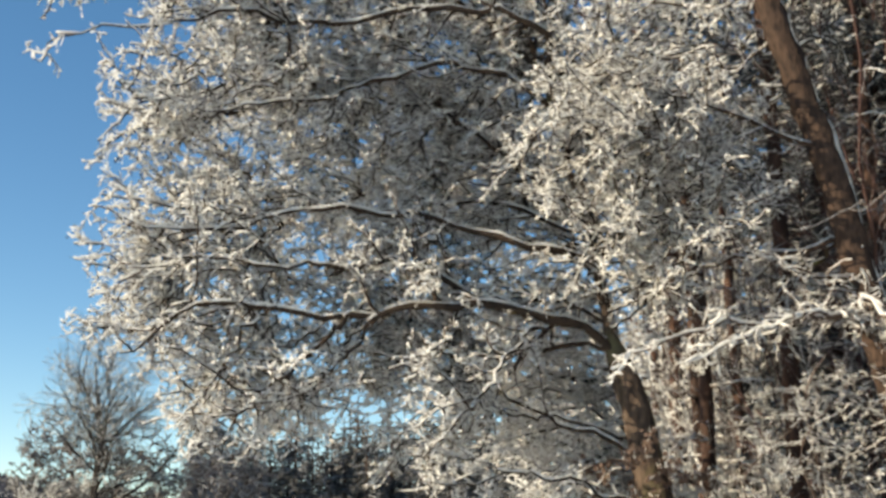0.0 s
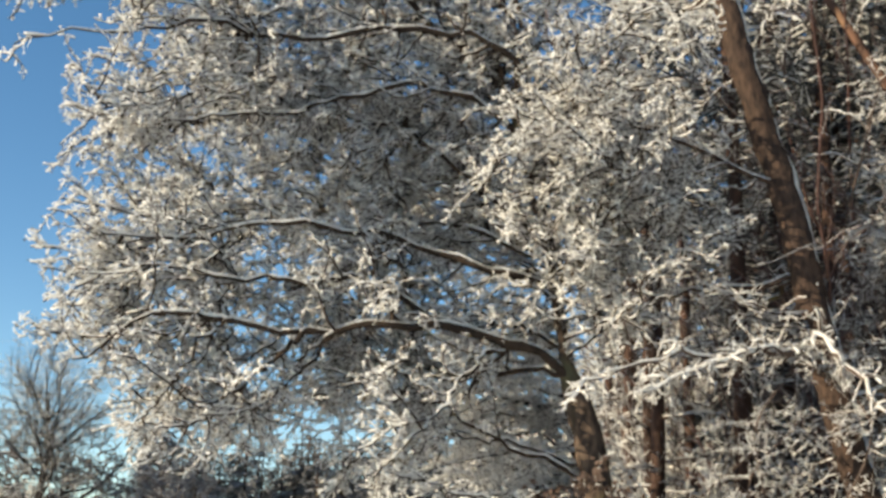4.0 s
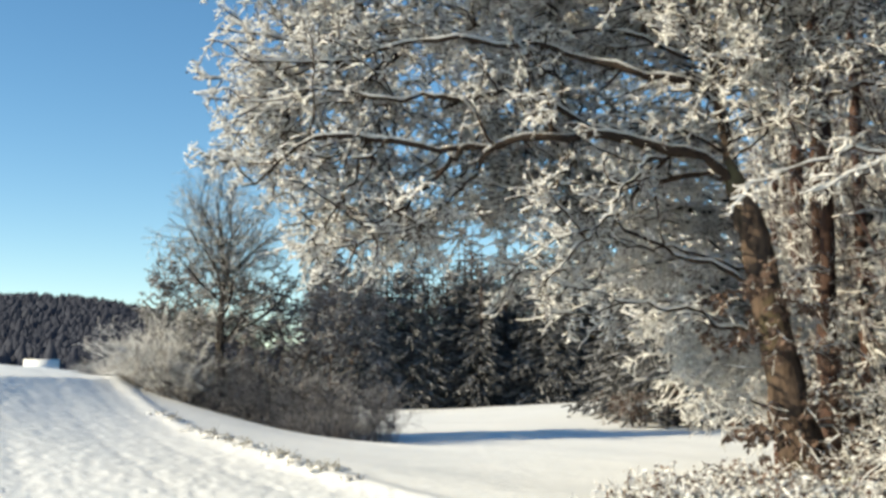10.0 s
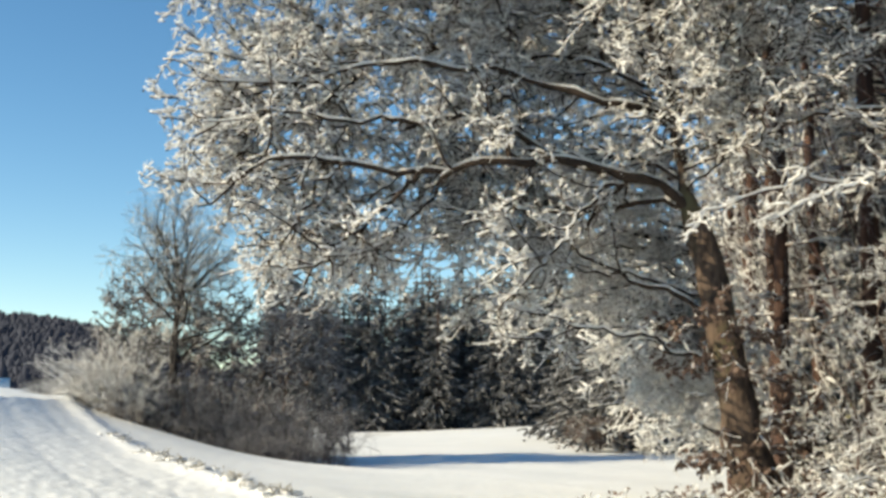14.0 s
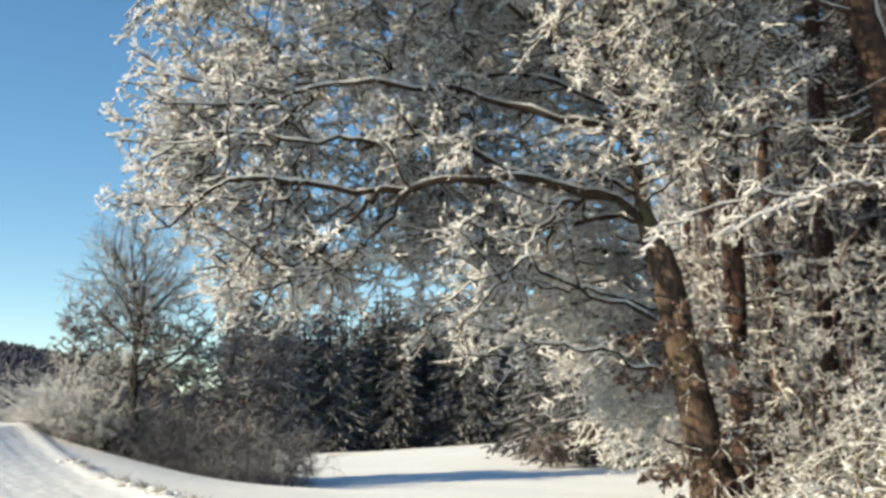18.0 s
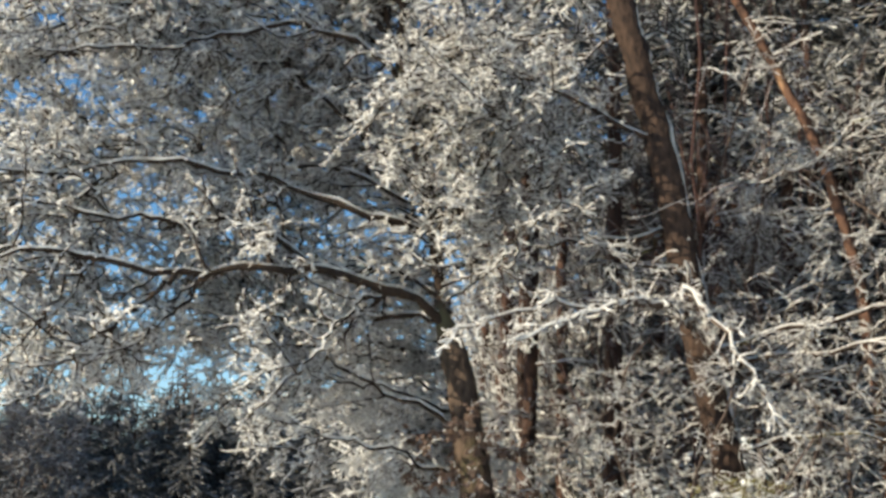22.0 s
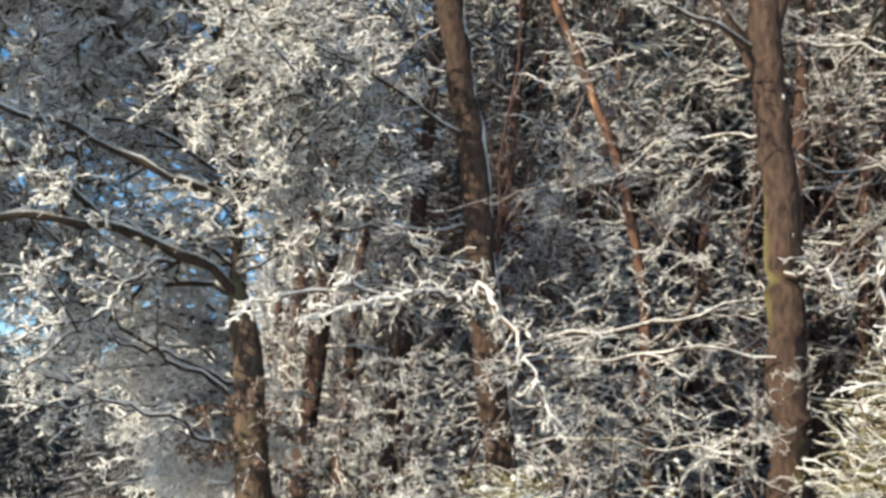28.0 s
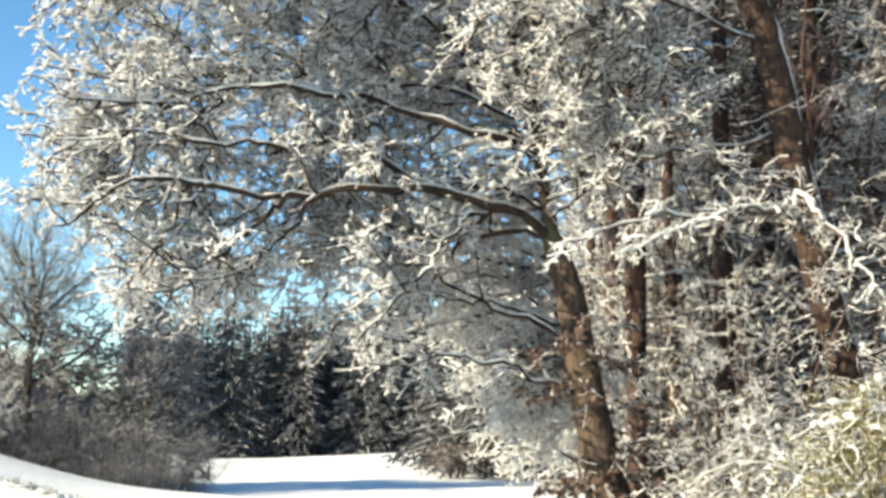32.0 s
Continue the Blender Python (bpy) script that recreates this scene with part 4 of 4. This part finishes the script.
def bare_tree():
    rng = np.random.default_rng(61)
    x, y = -10.75, 50.0
    tree = thing("bare_tree", "tall bare winter tree with upswept branches, lightly frosted", "tree", at=(x, y, gz(x, y)), size=0.86)
    tv, tp, tr = trunk_tube(rng, [(0, 0, -0.1), (0.25, 0, 2.4), (0.1, 0, 4.4), (0.3, 0, 6.5), (0.1, 0, 8.6), (-0.2, 0, 10.8)], 0.30, 0.03, 30, 12, 0.06, 0.12)
    mesh_object("trunk", *tv, DARK_BARK, tree, "dark bare trunk")
    # strong limbs sweep up and out, longest from the lower trunk
    P1, R1 = grow(rng, tp[None], tr[None], 3.9, (3.6, 6.4), (36, 70), 14, 0.014, 0.30, 0.9, 0.035, 0.11, 0.5)
    for p, r in zip(P1, R1):
        mesh_object("limb", *tubes(p[None], r[None], 5), DARK_BARK, tree)
    P2, R2 = grow(rng, P1, R1, 3.4, (0.9, 2.6), (22, 55), 7, 0.010, 0.2, 0.9, 0.02, 0.15, 0.5)
    P3, R3 = grow(rng, P2, R2, 4.0, (0.3, 1.1), (22, 55), 4, 0.006, 0.1, 1.0, 0.0, 0.18, 0.6)
    mesh_object("crown", *merged([tubes(P2, R2, 3), tubes(P3, R3, 3)]), DARK_BARK, tree)["kind"] = "stuff"
    mesh_object("crown_snow", *merged([snow_on(rng, P1, R1 * 0.7, 0.012, 3, 0.4), snow_on(rng, P2, R2, 0.008, 3, 0.4), snow_on(rng, P3, R3, 0.007, 3, 0.4)]), FROST, tree)["kind"] = "stuff"


bare_tree()


def shrub(seed, name, label, group, stems=34, height=(2.2, 4.2), fan=0.45, arch=-0.03, snow=0.010, mat=SNOW, thick=0.016, dens=(3.0, 5.0, 0.0), leaf=None, nleaf=0, twig=TWIG, clumps=0.0, base=1.0, bare=0.15, low=0.15, spray=(0.4, 1.2), curl=0.10, leaf_size=(0.03, 0.075), caps=0):
    """A many-stemmed shrub; its stems fan out from the ground and bend under snow."""
    rng = np.random.default_rng(seed)
    bush = thing(name, label, "bush", group)
    n = 10
    a = rng.uniform(0, 2 * np.pi, stems)
    D = np.stack([np.cos(a) * fan, np.sin(a) * fan, np.ones(stems)], -1) * 1.0 + rng.normal(0, 0.2, (stems, 3))
    P1 = np.empty((stems, n, 3))
    P1[:, 0] = np.stack([np.cos(a) * 0.35, np.sin(a) * 0.35, np.zeros(stems)], -1) * rng.uniform(0.1, 1.3, (stems, 1)) * base
    L = rng.uniform(*height, stems)[:, None] / (n - 1)
    for j in range(1, n):
        D = D + rng.normal(0, curl, D.shape) + np.array([0, 0, arch * j])
        D /= np.linalg.norm(D, axis=1, keepdims=True)
        P1[:, j] = P1[:, j - 1] + D * L
    R1 = np.linspace(thick, 0.006, n)[None] * rng.uniform(0.7, 1.3, (stems, 1))
    for p, r in zip(P1[:12], R1):
        mesh_object("stem", *tubes(p[None], r[None], 5), twig, bush)
    P2, R2 = grow(rng, P1, R1, dens[0], spray, (25, 75), 6, 0.0045, low, 0.9, arch, 0.26, 0.6)
    P3, R3 = grow(rng, P2, R2, dens[1], (0.1, 0.38), (25, 80), 4, 0.0035, 0.1, 1.0, 0.0, 0.32, 0.7)
    mesh_object("crown", *merged([tubes(P1[12:], R1[12:], 4), tubes(P2, R2, 3), tubes(P3, R3, 3)]), twig, bush)["kind"] = "stuff"
    mesh_object("crown_snow", *merged([snow_on(rng, P1, R1, snow * 1.25, 4, bare), snow_on(rng, P2, R2, snow * 1.2, 3, bare), snow_on(rng, P3, R3, snow, 3, bare)]), mat, bush)["kind"] = "stuff"
    if clumps:
        P4, R4 = grow(rng, P3, R3, 9.0, (0.03, 0.09), (30, 90), 3, 0.004, 0.1, 1.0, 0.0, 0.2, 0.7)
        mesh_object("snow_clump", *snow_on(rng, P4, R4, clumps, 4, 0.1), mat, bush)["kind"] = "stuff"
    if caps:
        ends = P3[rng.integers(0, len(P3), caps), rng.integers(1, 4, caps)]
        mesh_object("snow_cap", *lumps(rng, ends + np.array([0, 0, 0.012]), (0.014, 0.036), 0.65), mat, bush, "small rounded caps of snow")["kind"] = "stuff"
    if leaf:
        ends = P3[rng.integers(0, len(P3), nleaf), rng.integers(0, 4, nleaf)]
        mesh_object("leaves", *leaves(rng, ends + rng.normal(0, 0.02, ends.shape), leaf_size), leaf, bush)["kind"] = "stuff"
    return bush


# hedge twigs are coloured extra dark, so the shade is in the colour
SHADED_HEDGE = material("shaded_hedge_twig", (0.020, 0.015, 0.019), (0.048, 0.036, 0.041), 2.0, 0.9, 0.0, per_object=0.2)
THICKET = material("thicket_twig", (0.045, 0.024, 0.023), (0.115, 0.062, 0.055), 2.0, 0.9, 0.0, per_object=0.2)
bank = [shrub(71, "hedge_shrub", "grey-brown leafless shrub with frosted twigs on the bank, shade put into its colour", "shrubs on the bank", 40, (1.6, 5.6), 0.3, 0.0, 0.009, DIM_FROST, 0.016, (3.2, 1.6), twig=SHADED_HEDGE, base=3.6, bare=0.75, low=0.02, curl=0.15),
        shrub(72, "hedge_shrub", "grey-brown leafless shrub with frosted twigs on the bank, shade put into its colour", "shrubs on the bank", 40, (1.0, 4.4), 0.4, -0.015, 0.009, DIM_FROST, 0.016, (3.2, 1.6), twig=SHADED_HEDGE, base=3.6, bare=0.75, low=0.02, curl=0.15)]
spots = []
for k in range(30):
    t = (k + prng.uniform(0, 0.7)) / 30
    spots.append((-4.4 - 9.0 * t + prng.normal(0, 0.4), 43.4 + 9.6 * t + prng.uniform(0.3, 4.5)))
place(bank, spots, prng, 0.5, 0.8)
# frosted young trees rising out of the hedge
frosted = [sapling(34 + k, "small frosted tree rising out of the hedge", 3.6, "young trees on the bank", (4.5, 3.0, 3.0), (SNOW, DIM_FROST)[k]) for k in range(2)]
spots = []
for k in range(22):
    x = -14.0 + 10.0 * (k + prng.uniform(-0.4, 0.4)) / 21
    spots.append((x, 52.3 + prng.uniform(0, 3) - 0.4 * (x + 14)))
place(frosted[1:], spots, prng, 0.6, 0.86)
place(frosted[:1], [(-13.3, 51.4), (-12.4, 51.8), (-14.4, 52.4), (-11.6, 51.6), (-12.0, 52.8), (-9.4, 51.8)], prng, 0.42, 0.62)
for x, y, k in ((-14.4, 51.5, 0.36), (-15.4, 53, 0.34), (-16.3, 54, 0.3), (-17.2, 54.5, 0.26), (-18.2, 55.5, 0.22)):
    ob = copy_thing(bank[1], pose(x, y, gz(x, y) - 0.03, 0, 0, x * 50))
    ob.scale = (k, k, k)
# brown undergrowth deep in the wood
brush = [shrub(74, "undergrowth", "dark brown leafless undergrowth deep in the wood", "undergrowth in the wood", 40, (4.0, 8.5), 0.3, -0.005, 0.012, DIM_FROST, 0.014, (2.0, 1.2), twig=THICKET, base=5.0, bare=0.85),
         shrub(76, "undergrowth", "dark brown leafless undergrowth deep in the wood", "undergrowth in the wood", 46, (8.0, 15.0), 0.18, 0.0, 0.012, DIM_FROST, 0.03, (1.6, 1.0), twig=THICKET, base=6.0, bare=0.88, spray=(0.8, 2.2), curl=0.16)]
spots = []
for k in range(44):
    a, d = math.radians(26 + 38 * (k + prng.uniform(-0.6, 0.6)) / 44), prng.uniform(24, 34)
    spots.append((d * math.sin(a), d * math.cos(a)))
place(brush, spots, prng, 1.0, 1.5)
# light shrubs seen between the trunks, behind the oak
pale = [shrub(73, "forest_shrub", "tall pale shrub covered with rime between the trunks", "shrubs in the wood", 40, (3.5, 6.5), 0.5, -0.01, 0.016, SNOW, 0.02, (2.2, 2.6), curl=0.16)]
for k, (x, y) in enumerate(((7.9, 27.4), (9.3, 27.4), (8.6, 30.0), (10.6, 29.4))):
    ob = copy_thing(pale[0], pose(x, y, gz(x, y) - 0.05, 0, 0, 47 * k))
    ob.scale = (1.2, 1.2, 1.75)
place(pale, [(8.9, 26.4), (9.8, 29.2), (9.4, 28.6), (10.4, 30.5), (9.8, 33), (10.6, 36), (8.9, 24.0)], prng, 0.85, 1.3)

for x, y, k in ((-12.7, 49.9, 0.66), (-13.6, 50.7, 0.66), (-14.4, 51.4, 0.5), (-11.9, 49.6, 0.5), (-13.1, 51.0, 0.72)):
    ob = copy_thing(pale[0], pose(x, y, gz(x, y) - 0.03, 0, 0, x * 70))
    ob.scale = (k, k, k)
    tagged(ob, "white-rimed shrub beside the bare tree on the bank", group="shrubs on the bank")
for k in range(10):
    x = -14.4 - 0.5 * k
    y = 51.6 + 0.85 * k + 0.5 * math.sin(2.1 * k)
    ob = copy_thing(pale[0], pose(x, y, gz(x, y) - 0.03, 0, 0, x * 90))
    f = 0.24 - 0.009 * k
    ob.scale = (f * 1.5, f * 1.5, f)
    tagged(ob, "low frosted tuft of twigs on the snowy bank", group="shrubs on the bank")
brown = shrub(75, "beech_bush", "rounded bush still holding brown leaves at the field's edge", "", 30, (1.6, 2.6), 0.4, -0.03, 0.01, FROST, 0.012, (4.0, 5.0), DEAD_LEAF, 9000, bare=0.7, spray=(0.3, 0.6), base=1.6)
place([brown], [(7.7, 59.5)], prng, 1.0, 1.01)

# ---- snow-laden bushes at the foot of the wood ----
near = [shrub(81, "snowy_bush", "arching bush bowed under thick clumps of snow", "bushes at the wood's edge", 17, (1.8, 3.3), 0.35, -0.04, 0.009, SNOW, 0.011, (2.8, 3.6), GREEN_LEAF, 900, clumps=0.013, base=2.0, bare=0.4, curl=0.17, caps=420),
        shrub(82, "snowy_bush", "arching bush bowed under thick clumps of snow", "bushes at the wood's edge", 17, (1.5, 2.9), 0.45, -0.06, 0.009, SNOW, 0.010, (2.8, 3.6), DEAD_LEAF, 500, clumps=0.013, base=1.6, bare=0.4, curl=0.17, caps=420)]
place(near, [(5.9, 12.9), (6.9, 12.8), (7.6, 12.2), (8.6, 12.6), (9.6, 12.0), (6.8, 14.6)], prng, 0.9, 1.2)
low = [shrub(83, "bramble", "low bramble with curled leaves capped by snow", "brambles under the oak", 40, (0.6, 1.25), 1.1, -0.09, 0.006, SNOW, 0.008, (10.0, 8.0), DEAD_LEAF, 900, clumps=0.014, base=2.2, spray=(0.1, 0.3), bare=0.5, curl=0.2, leaf_size=(0.05, 0.10), caps=1000)]
place(low, [(3.3, 15.9), (3.75, 15.6), (3.9, 16.3), (3.6, 16.6), (5.4, 15.9), (2.7, 14.9), (3.15, 14.5), (3.1, 15.3), (3.6, 14.9), (4.2, 14.8), (4.0, 15.3), (4.5, 15.5), (2.8, 15.7)], prng, 0.95, 1.25)


def mound(seed, x, y, radius, height, label, sprays=620, caps=150):
    """A dense rounded bush: fine greenish sprays all over a dome, thick caps of snow on its top and shoulders."""
    rng = np.random.default_rng(seed)
    bush = thing("domed_bush", label, "bush", "domed bushes", (x, y, gz(x, y)))
    a, v = rng.uniform(0, 2 * np.pi, sprays), rng.random(sprays) ** 0.8
    rr = radius * np.sqrt(1 - v ** 2.2) * rng.uniform(0.7, 1.05, sprays)
    at = np.stack([np.cos(a) * rr, np.sin(a) * rr, v * height * rng.uniform(0.85, 1.03, sprays)], -1)
    out = at * np.array([1, 1, 0.35]) + rng.normal(0, 0.5, at.shape)
    out /= np.linalg.norm(out, axis=1, keepdims=True)
    n = 7
    P1 = np.empty((sprays, n, 3))
    P1[:, 0] = at - out * 0.35
    D = out + np.array([0, 0, 0.5])
    for j in range(1, n):
        D = D + rng.normal(0, 0.22, D.shape) + np.array([0, 0, -0.16])
        D /= np.linalg.norm(D, axis=1, keepdims=True)
        P1[:, j] = P1[:, j - 1] + D * 0.11
    R1 = np.tile(np.linspace(0.009, 0.004, n), (sprays, 1))
    P2, R2 = grow(rng, P1, R1, 9.0, (0.08, 0.26), (30, 80), 4, 0.003, 0.15, 1.0, -0.05, 0.3, 0.7)
    mesh_object("crown", *merged([tubes(P1, R1, 3), tubes(P2, R2, 3)]), GREEN_TWIG, bush, "fine olive twigs")["kind"] = "stuff"
    mesh_object("crown_snow", *merged([snow_on(rng, P1[::2], R1[::2], 0.010, 4, 0.4), snow_on(rng, P2[::2], R2[::2], 0.008, 3, 0.4)]), SNOW, bush)["kind"] = "stuff"
    ends = P2[rng.integers(0, len(P2), 8000), rng.integers(1, 4, 8000)]
    mesh_object("leaves", *leaves(rng, ends + rng.normal(0, 0.02, ends.shape), (0.02, 0.05)), GREEN_LEAF, bush)["kind"] = "stuff"
    top = P1[np.argsort(-P1[:, 3, 2] + rng.normal(0, 0.35 * height, sprays) * 0.6)[:caps], 3]
    mesh_object("snow_cap", *merged([lumps(rng, top + np.array([0, 0, 0.02]), (0.018, 0.062), 0.6), lumps(rng, top[:caps // 8] + np.array([0, 0, 0.03]), (0.04, 0.07), 0.6)]), SNOW, bush, "thick rounded caps of snow")["kind"] = "stuff"
    for k in range(10):
        b = rng.uniform(0, 2 * np.pi)
        p = resample([(0.2 * np.cos(b), 0.2 * np.sin(b), 0), (0.5 * radius * np.cos(b), 0.5 * radius * np.sin(b), height * 0.55), (0.8 * radius * np.cos(b), 0.8 * radius * np.sin(b), height * 0.75)], 10, rng, 0.03)
        mesh_object("stem", *tubes(p[None], np.linspace(0.025, 0.008, 10)[None], 6), TWIG, bush)


MOUND = "big domed bush of olive twigs under thick snow caps"
mound(84, 9.6, 8.8, 1.9, 4.45, MOUND, 1300, 260)
mound(85, 12.2, 8.4, 1.9, 3.5, MOUND, 700, 200)
mound(86, 5.9, 11.7, 0.9, 2.1, MOUND, 320, 90)
bowed_branch(87, 0.024, [(8.7, 9.3, 3.0), (8.25, 8.95, 4.5), (8.18, 8.83, 4.9), (8.4, 8.64, 4.84), (8.68, 8.36, 4.6), (8.85, 8.19, 4.31)], BOW, 0.021)
bowed_branch(89, 0.04, [(13.1, 13.8, 7.8), (12.0, 11.5, 8.2), (10.8, 9.6, 7.6), (9.9, 8.6, 6.9), (9.2, 8.0, 6.1)], BOW)
bowed_branch(90, 0.04, [(13.05, 13.9, 9.4), (12.3, 11.5, 9.4), (11.4, 9.6, 8.5), (10.6, 8.6, 7.6), (10.1, 8.2, 6.8)], BOW)
bowed_branch(88, 0.03, [(10.2, 7.6, 3.0), (9.6, 6.6, 3.75), (9.4, 6.2, 3.6), (9.18, 6.4, 3.45), (9.01, 6.63, 3.2), (8.86, 6.82, 3.0)], BOW, 0.021)


def build_hill_wood():
    rng = np.random.default_rng(91)
    K = 26000
    az = np.radians(rng.uniform(-32, -4, K))
    d = 200 + 360 * rng.random(K)
    x, y = d * np.sin(az), d * np.cos(az)
    z = ground_z(x, y)
    h = rng.uniform(2.8, 4.6, K) * rng.uniform(0.8, 1.35, K)
    P = np.stack([np.stack([x, y, z + h * f], -1) for f in (0, 0.25, 0.6, 1.0)], 1)
    R = np.stack([h * 0.46, h * 0.42, h * 0.24, h * 0.02], 1) * rng.uniform(0.6, 1.4, (K, 4))
    v, q = tubes(P, R, 4)
    wood = mesh_object("distant_wood", v, q, HAZY_WOOD)
    tagged(wood, "dark wooded hillside beyond the meadow, blue haze in its colour", "forest", kind="stuff")


build_hill_wood()


def build_verge():
    """Grass tufts and clods poking through the snow along the edge of the track."""
    rng = np.random.default_rng(95)
    for k in range(34):
        y = 19.5 + 21 * rng.random() ** 1.2
        x = -4.04 - 0.42 * (y - 24.9) + rng.normal(0, 0.16)
        z, big = gz(x, y), rng.uniform(0.3, 1.25)
        tuft = thing("grass_tuft", "tuft of dry grass half buried in snow beside the track", "grass", "tufts along the track", (x, y, z), 0, big)
        n = 26
        a, L = rng.uniform(0, 2 * np.pi, n), rng.uniform(0.08, 0.26, n)
        D = np.stack([np.cos(a) * 0.6, np.sin(a) * 0.6, rng.uniform(0.3, 1.0, n)], -1)
        base = rng.normal(0, 0.13, (n, 3)) * np.array([1, 1, 0])
        P = np.stack([base, base + D * L[:, None] * 0.5, base + D * L[:, None] - np.array([0, 0, 0.04])], 1)
        R = np.tile([0.012, 0.009, 0.003], (n, 1))
        mesh_object("blade", *tubes(P, R, 3), GRASS, tuft)["kind"] = "stuff"
        mesh_object("blade_snow", *lumps(rng, base[::2] + np.array([0, 0, 0.02]), (0.04, 0.10), 0.6), SNOW, tuft)["kind"] = "stuff"


build_verge()


def build_shed():
    """A small barn with a snowy roof at the far edge of the meadow."""
    x, y = -40.5, 112.0
    z = gz(x, y)
    shed = thing("barn", "small dark barn with a snow-covered roof beyond the meadow", "barn", at=(x, y, z), turn=20, size=0.62)

    def box(name, lo, hi, mat, label=""):
        c = np.array([(a, b, d) for a in (lo[0], hi[0]) for b in (lo[1], hi[1]) for d in (lo[2], hi[2])], float)
        return mesh_object(name, c, [(0, 1, 3, 2), (4, 6, 7, 5), (0, 4, 5, 1), (2, 3, 7, 6), (0, 2, 6, 4), (1, 5, 7, 3)], mat, shed, label, False)

    box("wall", (-2.2, -1.6, -0.5), (2.2, 1.6, 1.6), PLASTER, "dark boarded wall")
    roof = np.array([(-2.6, -2.0, 1.45), (2.6, -2.0, 1.45), (2.6, 0, 2.9), (-2.6, 0, 2.9), (2.6, 2.0, 1.45), (-2.6, 2.0, 1.45),
                     (-2.6, -2.0, 1.65), (2.6, -2.0, 1.65), (2.6, 0, 3.1), (-2.6, 0, 3.1), (2.6, 2.0, 1.65), (-2.6, 2.0, 1.65)], float)
    mesh_object("roof", roof, [(0, 1, 2, 3), (3, 2, 4, 5), (6, 9, 8, 7), (9, 11, 10, 8), (0, 6, 7, 1), (5, 4, 10, 11), (0, 3, 9, 6), (3, 5, 11, 9), (1, 7, 8, 2), (2, 8, 10, 4)],
                SNOW_GROUND, shed, "snow-covered pitched roof", False)
    box("door", (-0.6, -1.66, -0.2), (0.6, -1.6, 1.3), TWIG, "dark plank door")


build_shed()
